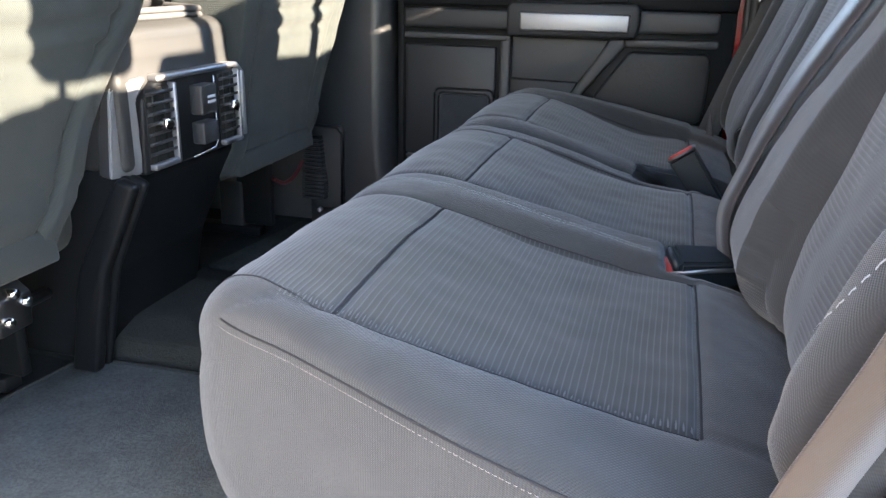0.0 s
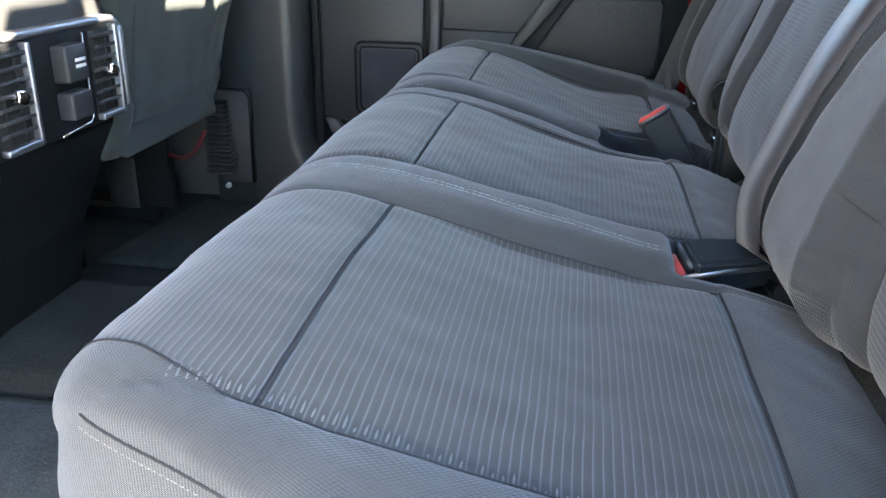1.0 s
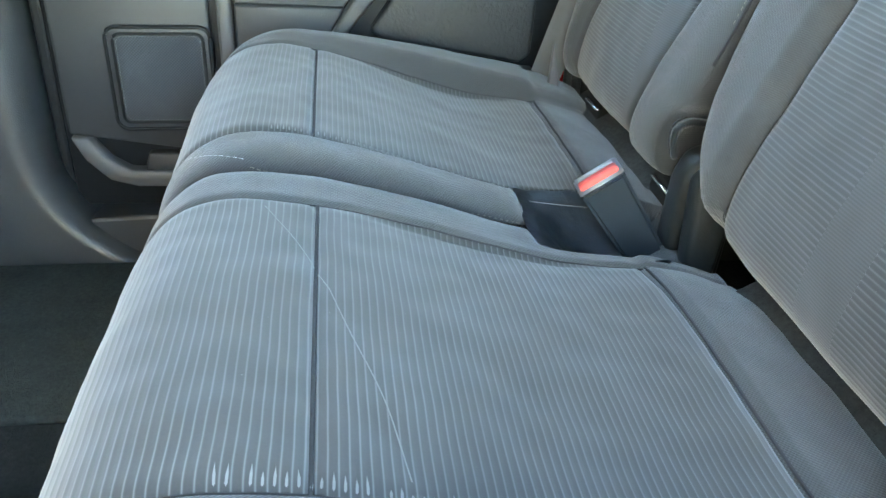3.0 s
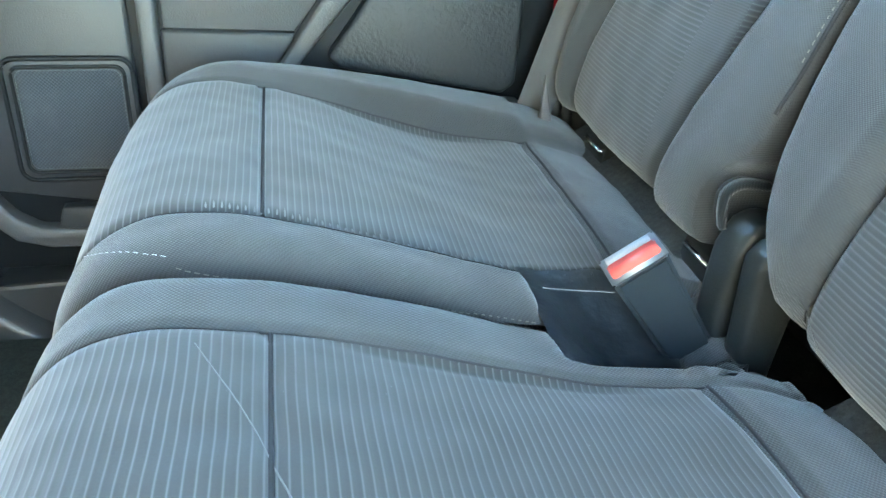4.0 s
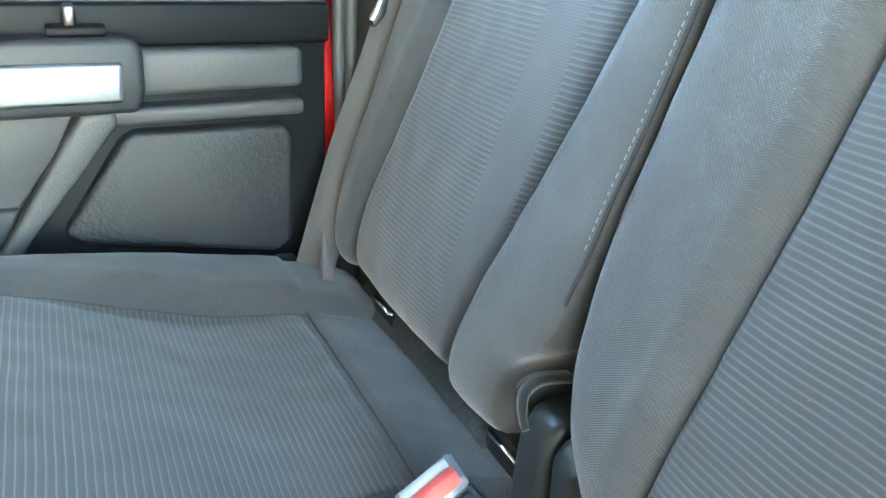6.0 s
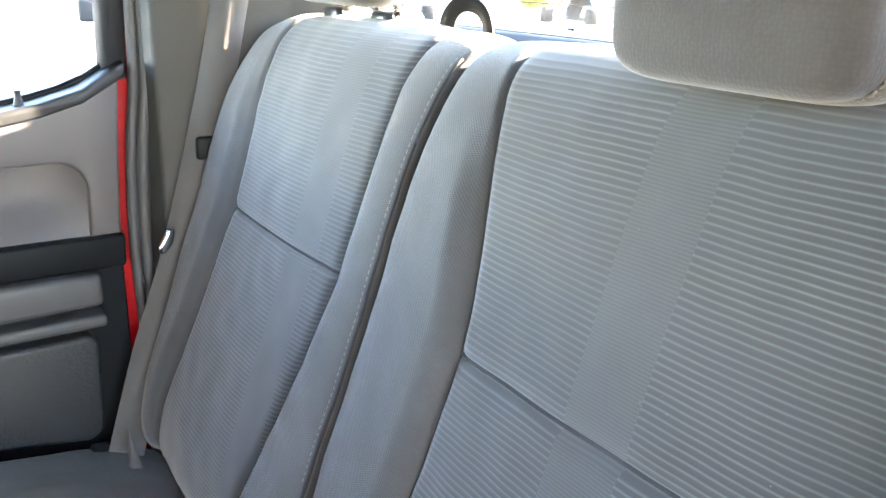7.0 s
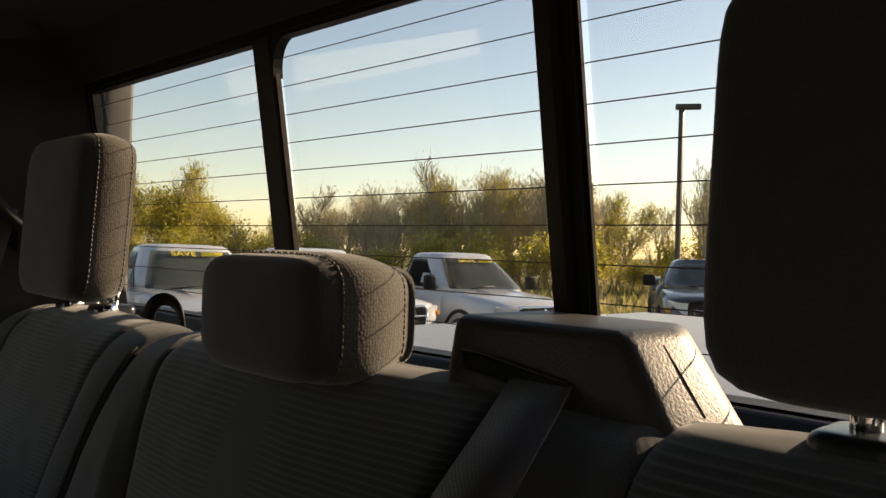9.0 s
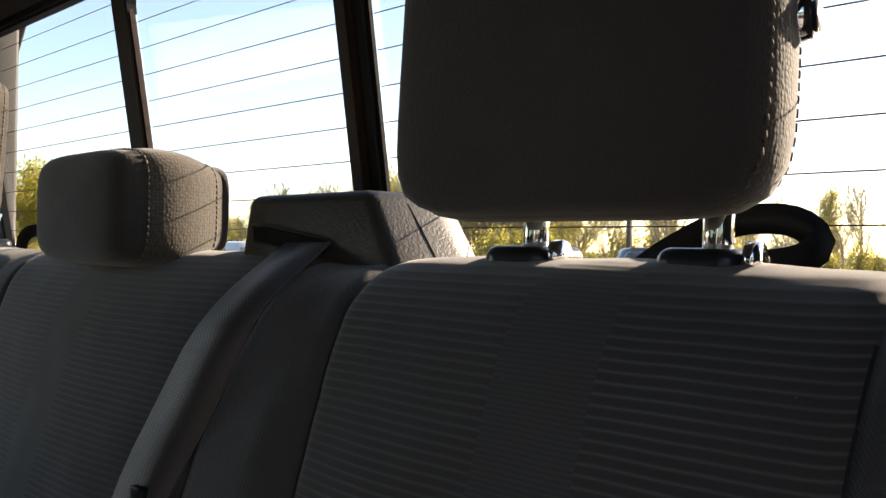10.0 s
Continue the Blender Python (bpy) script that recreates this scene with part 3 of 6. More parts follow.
    part("crease_mark", seam(t60, [(0.125, 0.145, 0.6), (0.162, 0.065, 0.6), (0.189, -0.021, 0.6), (0.206, -0.08, 0.6), (0.216, -0.135, 0.6)], down, 0.0005), M_MARK, seat60, "faint pale crease line")
    cushion_seams(seat40, t40, [PADS["c"]])
    back_seams(back60, b60, [BACK_PADS["a"], BACK_PADS["b"]], [-0.235])
    back_seams(back40, b40, [BACK_PADS["c"]])
    return wide, narrow


wide_seat, narrow_seat = build_bench()


def headrest(name_base, yc, width, z0, z1, x_front, depth, label, lean=0.06, posts=True, bulge=0.03, sm=0.26):
    """A stitched headrest on two chrome posts: cloth front and sides with a sewn welt between."""
    root = thing("headrest", (x_front + depth / 2, yc, z0), label, "headrest", "rear headrests")
    zc, h = (z0 + z1) / 2, (z1 - z0) / 2

    def ring(t, scale, inset):
        pts = []
        for a in np.linspace(0, 2 * math.pi, 64, endpoint=False):
            c, s = math.cos(a), math.sin(a)
            p = 7.5 if posts else 5.0
            r = (abs(c) ** p + abs(s) ** p) ** (-1 / p)
            y = yc + r * c * (width / 2) * scale
            z = zc + r * s * h * scale
            pts.append((x_front + depth * t + lean * (z - z0) - inset, y, z))
        return pts
    front = [ring(0.55 * sm * r ** 14, r, 0.007 * (1 - r * r)) for r in (0.0, 0.35, 0.6, 0.78, 0.88, 0.94, 0.975)] + [ring(sm, 1.0, -0.001)]
    side = [ring(sm, 1.0, -0.001)] + [ring(sm + (0.93 - sm) * k, 1.0 + bulge * math.sin(math.pi * k ** 0.8) - (0.06 * k ** 2.4 if posts else 0.17 * k ** 1.7), 0) for k in (0.06, 0.16, 0.30, 0.45, 0.60, 0.75, 0.88, 1.0)]
    rear = [side[-1], ring(0.97, 0.86, 0), ring(1.0, 0.6, 0), ring(1.0, 0.3, 0), ring(1.0, 0.0, 0)]
    for nm, rings, mat, lab in (("front_panel", front, M_REST, "dark grey woven cloth face"), ("side_band", side, M_BAND, "coarse woven cloth side"), ("rear_panel", rear, M_REST, "dark cloth back")):
        G = np.array(rings)
        G = np.concatenate([G, G[:, :1]], 1).transpose(1, 0, 2)
        part(nm, grid_mesh(G[:-1], None, True), mat, root, lab)
    for rr in (side[0], side[-2]):
        bm = bmesh.new()
        pts = [Vector(p) for p in rr]
        n = len(pts)
        for i in range(n):
            a, b = pts[i], pts[(i + 1) % n]
            m = int(max(1, round((b - a).length / 0.0062)))
            for k in range(m):
                p, q = a.lerp(b, (k + 0.14) / m), a.lerp(b, (k + 0.78) / m)
                if p.z < zc - 0.90 * h:
                    continue
                o = Vector((-0.3 * h if rr is side[0] else 0.0, (p.y - yc), (p.z - zc))).normalized() * (0.0008 if rr is side[0] else 0.0001)
                tube([p + o, (p + q) / 2 + o * 1.9, q + o], 0.0009, 5, bm)
        part("stitching", bm, M_WELT, root, "pale raised stitching")
    if posts:
        for s in (-1, 1):
            y = yc - 0.009 + s * 0.056
            part("post", tube([(0.772 + 0.10 * (z0 - 0.94), y, 0.912), (0.776, y, 0.955), (0.784, y, z0 + 0.03)], 0.0078, 12), M_CHROME, root, "chrome post")
    return root


M_SOCKET = plastic("socket_plastic", (0.016, 0.017, 0.019), 0.28, 200, 0.00005)


def post_socket(y):
    root = thing("headrest_socket", (0.770, y, 0.915), "black plastic headrest guide collar on the backrest", "socket", "headrest sockets")
    part("collar", prism(rounded(0.748, 0.800, y - 0.021, y + 0.024, 0.012), "z", 0.910, 0.9415, 0.007, 4), M_SOCKET, root)
    part("lip", prism(rounded(0.744, 0.804, y - 0.022, y + 0.025, 0.012), "z", 0.908, 0.929, 0.003), M_CHAR, root, "paler lower lip")
    part("release_button", tube([(0.762, y - 0.021, 0.936), (0.762, y - 0.027, 0.936)], 0.009, 16), M_CHROME, root, "round bright release button")



M_BAND = cloth("headrest_side_cloth", (0.075, 0.067, 0.055), 0.0028, 0.0003, 0.24, (0, 2), dots=True)
left_rest = headrest("l", -0.459, 0.212, 0.957, 1.170, 0.703, 0.082, "tall dark cloth headrest on two chrome posts")
headrest("m", 0.001, 0.174, 0.921, 1.017, 0.678, 0.108, "low dark grey cloth headrest with rounded woven sides", 0.0, posts=False, bulge=0.09, sm=0.20)
headrest("r", 0.556, 0.204, 0.947, 1.157, 0.706, 0.076, "tall dark cloth headrest on two chrome posts")
button = part("release_button", tube([(0.768, -0.560, 1.048), (0.768, -0.571, 1.048)], 0.011, 20), M_CHROME, left_rest, "round bright release button")
part("button_cap", tube([(0.768, -0.566, 1.048), (0.768, -0.5725, 1.048)], 0.0075, 20), M_SOCKET, button, "dark button centre")
for y in (-0.414, -0.524, 0.602, 0.490):
    post_socket(y)


def strap_loop(pts, wide):
    """A flat webbing loop that stands upright and shows its face to the seats."""
    root = thing("strap_loop", pts[0], "black webbing tether loop behind the backrest", "strap", "tether loops")
    line = [Vector(p) for p in smooth_line(pts, 36)]
    across = [(line[min(i + 1, len(line) - 1)] - line[max(i - 1, 0)]).cross(Vector((1, 0.25, 0))) + Vector((0.002, 0, 0)) for i in range(len(line))]
    part("webbing", ribbon([tuple(p) for p in line], wide, 0.003, across), M_BLACK, root)
    return root


strap_loop([(0.815, 0.378, 0.915), (0.812, 0.382, 0.940), (0.806, 0.393, 0.952), (0.798, 0.408, 0.952), (0.792, 0.418, 0.940), (0.790, 0.421, 0.915)], 0.016)
strap_loop([(0.800, -0.452, 0.915), (0.822, -0.472, 0.938), (0.832, -0.505, 0.956), (0.838, -0.536, 0.958), (0.840, -0.551, 0.948), (0.834, -0.546, 0.937), (0.818, -0.520, 0.930), (0.800, -0.490, 0.914)], 0.017)


def belt_guide():
    """The shoulder guide of the middle belt, on top of the wide backrest."""
    root = thing("belt_guide", (0.80, -0.22, 0.915), "tan grained plastic shoulder belt housing on the backrest", "belt guide")
    foot = [(0.748, -0.137), (0.748, -0.331), (0.822, -0.343), (0.876, -0.300), (0.876, -0.137)]
    top = [(0.757, -0.141), (0.757, -0.283), (0.812, -0.290), (0.856, -0.270), (0.856, -0.141)]
    bm = bmesh.new()
    lo, hi = [bm.verts.new((x, y, 0.905)) for x, y in foot], [bm.verts.new((x, y, 0.979)) for x, y in top]
    bm.faces.new(lo[::-1])
    bm.faces.new(hi)
    for k in range(5):
        bm.faces.new((lo[k], lo[(k + 1) % 5], hi[(k + 1) % 5], hi[k]))
    bmesh.ops.recalc_face_normals(bm, faces=bm.faces)
    bmesh.ops.bevel(bm, geom=bm.edges[:], offset=0.009, segments=4, affect="EDGES", profile=0.5)
    part("housing", bm, M_GRAIN, root)
    part("seam", tube([(0.787, -0.2925, 0.9700), (0.788, -0.3045, 0.953), (0.789, -0.3203, 0.930)], 0.0007, 6), M_SEAM, root, "fine moulded seam")
    part("mouth", prism([(-0.160, 0.953), (-0.163, 0.943), (-0.246, 0.934), (-0.249, 0.943), (-0.175, 0.953)], "x", 0.7490, 0.7560, 0.0005), M_HOLE, root, "belt slot with its unlit inside painted black")
    part("slot_lip", tube([(0.7500, y, z) for y, z in ((-0.158, 0.955), (-0.162, 0.942), (-0.247, 0.932), (-0.251, 0.944), (-0.175, 0.955), (-0.158, 0.955))], 0.0012, 6), M_GRAIN, root)
    return root


# Near-black paints the shade inside slots and vents; the window's black rail shares it.
M_HOLE = plastic("unlit_recess_and_rail_black", (0.004, 0.004, 0.004), 0.9)
belt_guide()


def back_x(z, lift=0.0):
    """The front of the backrests at height z."""
    return curve_at([(0.36, 0.515), (0.52, 0.560), (0.70, 0.624), (0.83, 0.666), (0.895, 0.690), (0.93, 0.728)], z) - lift


def seat_belts():
    root = thing("seat_belt", (0.70, -0.20, 0.40), "dark grey webbing belt lying down the middle backrest", "seat belt", "rear seat belts")
    pts = []
    for t in np.linspace(0, 1, 40):
        z = 0.943 - 0.633 * t
        y = curve_at([(0.310, -0.222), (0.36, -0.218), (0.42, -0.222), (0.47, -0.216), (0.55, -0.208), (0.65, -0.205), (0.776, -0.206), (0.827, -0.221), (0.855, -0.232), (0.89, -0.243), (0.915, -0.243), (0.943, -0.226)], z)
        off = curve_at([(0.36, 0.026), (0.42, 0.050), (0.47, 0.048), (0.55, 0.040), (0.65, 0.022), (0.70, 0.016), (0.80, 0.012), (0.90, 0.011), (0.925, 0.004), (0.943, -0.026)], z)
        pts.append((back_x(z, off) if z > 0.36 else 0.512 + (0.36 - z) * 1.0, y, z))
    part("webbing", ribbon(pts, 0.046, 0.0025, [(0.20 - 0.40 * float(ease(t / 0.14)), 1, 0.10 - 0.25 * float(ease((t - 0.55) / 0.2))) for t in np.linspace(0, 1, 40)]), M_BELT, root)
    part("stop_button", box(0.632, 0.639, -0.213, -0.199, 0.770, 0.784, 0.002), M_BLACK, root, "small plastic stop button")
    root = thing("seat_belt", (0.60, 0.74, 0.36), "grey webbing belt hanging from the pillar guide", "seat belt", "rear seat belts")
    pts = smooth_line([(0.712, 0.742, 1.070), (0.690, 0.748, 0.98), (0.655, 0.752, 0.82), (0.600, 0.757, 0.62), (0.548, 0.752, 0.48), (0.500, 0.735, 0.345)], 30)
    part("webbing", ribbon([tuple(p) for p in pts], 0.046, 0.0025, (1, -0.25, 0.2)), M_BELT_LIT, root)
    part("tongue", prism([(0.566, 0.628), (0.572, 0.618), (0.586, 0.632), (0.590, 0.652), (0.580, 0.654)], "y", 0.738, 0.746, 0.003), M_CHROME, root, "chrome belt tongue")
    part("stop_button", box(0.626, 0.668, 0.742, 0.752, 0.740, 0.770, 0.004), M_BLACK, root)
    root = thing("seat_belt", (0.52, -0.73, 0.30), "webbing belt beside the backrest, sunlit tan put into its colour", "seat belt", "rear seat belts")
    pts = smooth_line([(0.455, -0.735, 0.26), (0.500, -0.735, 0.40), (0.545, -0.735, 0.52), (0.62, -0.725, 0.75), (0.700, -0.715, 1.05)], 24)
    part("webbing", ribbon([tuple(p) for p in pts], 0.046, 0.0025, (1, 0.55, -0.2)), M_BELT_SUNLIT, root)
    part("anchor_plate", prism(rounded(0.440, 0.475, 0.215, 0.270, 0.010), "y", -0.742, -0.730, 0.003), M_BLACK, root, "black anchor cover")


seat_belts()


def buckle(base, tip, width, thick, up, face_mat, label, shell, rim=True, turn=1):
    """A belt buckle: a tapered shell from base to tip with its release button in the end face."""
    root = thing("belt_buckle", base, label, "belt buckle", "rear belt buckles")
    a, b = Vector(base), Vector(tip)
    d = (b - a).normalized()
    u = (Vector(up) - Vector(up).dot(d) * d).normalized()
    s = d.cross(u)
    L = (b - a).length

    def block(l0, l1, w0, w1, t0, t1, shift=0.0, bev=0.004):
        bm = bmesh.new()
        v = [bm.verts.new(a + d * l + s * sx * w / 2 + u * (sy * t / 2 + shift)) for l, w, t in ((l0, w0, t0), (l1, w1, t1)) for sx, sy in ((-1, -1), (1, -1), (1, 1), (-1, 1))]
        for f in ((3, 2, 1, 0), (4, 5, 6, 7), (0, 1, 5, 4), (1, 2, 6, 5), (2, 3, 7, 6), (3, 0, 4, 7)):
            bm.faces.new([v[k] for k in f])
        bmesh.ops.recalc_face_normals(bm, faces=bm.faces)
        bmesh.ops.bevel(bm, geom=bm.edges[:], offset=bev, segments=3, affect="EDGES")
        return bm
    part("shell", block(0, L - 0.004, width * 0.84, width, thick * 0.8, thick), shell, root, "", False)
    if rim:
        part("rim", block(L - 0.006, L, width * 1.02, width * 1.02, thick * 1.03, thick * 1.03, 0, 0.002), M_SILVER, root, "pale end rim")
    part("release_button", block(L - 0.004, L + 0.0025, width * 0.88, width * 0.88, thick * 0.56, thick * 0.52, turn * thick * 0.17, 0.0015), face_mat, root, "red release button")
    part("latch_slot", block(L - 0.004, L + 0.0008, width * 0.84, width * 0.84, thick * 0.30, thick * 0.30, -turn * thick * 0.28, 0.001), M_THREAD if rim else shell, root, "pale latch slot")
    return root


M_BUCKLE = plastic("slate_buckle_plastic", (0.016, 0.021, 0.026), 0.4, 500, 0.0001, 0.12, 0.3)
bk = buckle((0.500, 0.268, 0.300), (0.438, 0.272, 0.388), 0.048, 0.034, (-0.4, -0.9, 0.5), M_RED, "upright black belt buckle with a red button", M_BUCKLE)
bb = buckle((0.512, -0.190, 0.351), (0.430, -0.218, 0.349), 0.040, 0.044, (0.05, -0.35, 1), M_RED, "black belt buckle lying on the cushion", M_BUCKLE, False, -1)
part("edge_strip", ribbon([(0.510, -0.211, 0.354), (0.470, -0.227, 0.353), (0.432, -0.239, 0.349)], 0.005, 0.003, (0, 0, 1)), M_SILVER, bb, "silver edge strip")
part("sleeve", tube([(0.512, -0.190, 0.349), (0.535, -0.188, 0.337), (0.56, -0.186, 0.31)], [0.012, 0.010, 0.010], 10), M_STEEL, bb, "metal stalk")


# ---- cab ----
M_PILLARB = plastic("dark_pillar_plastic", (0.028, 0.030, 0.032), 0.38, 450, 0.0006)


def build_cab():
    floor = box(-1.75, 0.95, -0.74, 0.80, -0.03, 0.028, 0)
    prism([(-0.110, 0.02), (-0.085, 0.075), (-0.03, 0.095), (0.16, 0.095), (0.26, 0.02)], "x", -1.75, 0.02, 0.012, 3, floor)
    structure("floor", floor, M_CARPET, "dark carpeted cab floor with a low tunnel", "floor")
    structure("ceiling", box(-1.2, 0.80, -0.72, 0.76, 1.335, 1.39, 0), M_LINER, "tan grey felt headliner", "ceiling")
    # body shell behind and around the trim
    structure("wall_right_front", box(-1.75, -0.46, 0.80, 0.86, 0.0, 0.80, 0), M_TRIM, "plain grey front door wall", "wall")
    structure("wall_left_front", box(-1.75, -0.30, -0.82, -0.76, 0.0, 0.80, 0), M_TRIM, "plain grey front door wall", "wall")
    structure("wall_front", box(-1.85, -1.75, -0.82, 0.86, 0.0, 0.86, 0), M_CHAR, "dark bulkhead below the windscreen", "wall")
    structure("trim_roof_right", prism([(0.70, 1.34), (0.76, 1.39), (0.86, 1.36), (0.86, 1.26), (0.80, 1.26), (0.76, 1.31)], "x", -1.2, 0.92, 0.004), M_LINER, "grey roof rail trim", "trim")
    structure("trim_roof_left", prism([(-0.66, 1.34), (-0.72, 1.39), (-0.82, 1.36), (-0.82, 1.26), (-0.76, 1.26), (-0.72, 1.31)], "x", -1.2, 0.92, 0.004), M_LINER, "grey roof rail trim", "trim")
    # rear wall under and beside the window
    structure("wall_rear", box(0.90, 0.96, -0.82, 0.86, 0.0, 0.915, 0), M_CHAR, "dark rear cab wall behind the bench", "wall")
    structure("trim_rear_shelf", prism([(0.80, 0.86), (0.80, 0.885), (0.865, 0.925), (0.915, 0.925), (0.915, 0.86)], "y", -0.74, 0.78, 0.004), M_BLACK, "black trim below the rear window", "trim")
    hdr = prism([(0.70, 1.345), (0.775, 1.32), (0.812, 1.258), (0.845, 1.258), (0.87, 1.39), (0.70, 1.39)], "y", -0.72, 0.76, 0.004)
    structure("trim_rear_header", hdr, M_LINER, "tan grey trim over the rear window", "trim")
    for side, y0, y1, nm in ((1, 0.70, 0.80, "right"), (-1, -0.66, -0.76, "left")):
        # pillar between the rear door and the rear window, wrapped round the corner
        e = 0.0 if side > 0 else 0.024
        out = [(0.576 + e, y1 + 0.02 * side), (0.590 + e, y1 - 0.018 * side), (0.66, y1 - 0.034 * side), (0.76, y0 + 0.040 * side), (0.815, y0 + 0.012 * side), (0.845, y0), (0.885, y0 + 0.002 * side), (0.93, y1 + (0.06 if side > 0 else -0.05)), (0.576 + e, y1 + (0.06 if side > 0 else -0.05))]
        structure("wall_pillar_rear_" + nm, prism(out if side > 0 else out[::-1], "z", 0.02, 1.36, 0.005, 3), M_PILLAR, "grey moulded plastic rear pillar trim", "wall", True)
    # pillar between the doors
    bm = bmesh.new()
    rings = []
    for z in [0.02, 0.035, 0.05, 0.07, 0.09, 0.115, 0.14, 0.17, 0.20, 0.25, 0.32, 0.45, 1.32]:
        s = 0.145 * max(0.0, 1 - (z - 0.02) / 0.23) ** 2.6
        out = [(-0.47, 0.86), (-0.47, 0.745), (-0.34 + s * 0.6, 0.742)] + [(-0.30 + s + 0.040 * math.sin(a), 0.782 - 0.040 * math.cos(a)) for a in np.linspace(0, math.pi / 2, 7)] + [(-0.245 + s, 0.86)]
        rings.append([bm.verts.new((x, y, z)) for x, y in out])
    for a, b in zip(rings, rings[1:]):
        for k in range(len(a)):
            bm.faces.new((a[k], a[(k + 1) % len(a)], b[(k + 1) % len(b)], b[k]))
    structure("wall_pillar_middle_right", bm, M_PILLARB, "grey plastic middle pillar trim flaring into the sill", "wall", True)
    structure("trim_door_seal", box(-0.252, -0.2345, 0.808, 0.866, 0.10, 1.30, 0.005), M_BLACK, "black rubber seal beside the middle pillar", "trim")
    out = [(-0.47, -0.82), (-0.47, -0.705), (-0.34, -0.702), (-0.305, -0.712), (-0.285, -0.745), (-0.27, -0.82)]
    structure("wall_pillar_middle_left", prism(out[::-1], "z", 0.02, 1.32, 0.010, 4), M_TRIM, "grey plastic middle pillar trim", "wall", True)
    # front pillars and the header over the windscreen
    for y in (-0.76, 0.80):
        structure("wall_pillar_front_" + ("left" if y < 0 else "right"), tube([(-1.78, y, 0.80), (-1.15, y, 1.35)], 0.05, 8), M_LINER, "slanted front pillar trim", "wall", True)
    # Out-of-view panes; their added tint dims the light on the backrests.
    structure("window_front", prism([(-1.80, 0.83), (-1.795, 0.83), (-1.165, 1.37), (-1.17, 1.37)], "y", -0.75, 0.79, 0), M_TINT, "windscreen glass with tint added to cut light", "window")
    for y, nm, xb in ((-0.79, "left", -0.44), (0.83, "right", -0.46)):
        structure("window_front_" + nm, prism([(-1.74, 0.80), (xb, 0.80), (xb, 1.31), (-1.18, 1.31)], "y", y - 0.002, y + 0.002, 0), M_TINT, "front door glass with tint added to cut light", "window")
    structure("trim_sill_right", prism([(-0.30, 0.02), (-0.30, 0.085), (-0.20, 0.100), (0.40, 0.125), (0.60, 0.16), (0.60, 0.02)], "y", 0.77, 0.90, 0.006), M_CHAR, "dark plastic door sill", "trim")
    structure("trim_sill_left", prism([(-0.30, 0.0), (-0.30, 0.045), (0.50, 0.045), (0.50, 0.0)], "y", -0.80, -0.73, 0.006), M_CHAR, "dark plastic door sill", "trim")
    # painted jamb seen beside the door
    edge = [(0.10, 0.546), (0.24, 0.547), (0.50, 0.545), (0.62, 0.542), (0.75, 0.548), (0.82, 0.557), (0.87, 0.560), (1.00, 0.562), (1.28, 0.570)]
    zs = np.linspace(0.10, 1.28, 24)
    jamb = prism([(curve_at(edge, z) - 0.010, z) for z in zs] + [(curve_at(edge, z) + 0.022, z) for z in zs[::-1]], "y", 0.822, 0.86, 0)
    structure("trim_door_jamb_right", jamb, M_PAINT, "glossy red painted door jamb", "trim")
    seal = tube([(curve_at(edge, z) + 0.0125, 0.812, z) for z in zs], 0.0075, 8)
    tube([(curve_at(edge, z) + 0.0265, 0.808, z) for z in zs], 0.0085, 8, seal)
    structure("trim_door_seal_right", seal, M_TRIM, "grey double-lip rubber door seal", "trim", True)


build_cab()


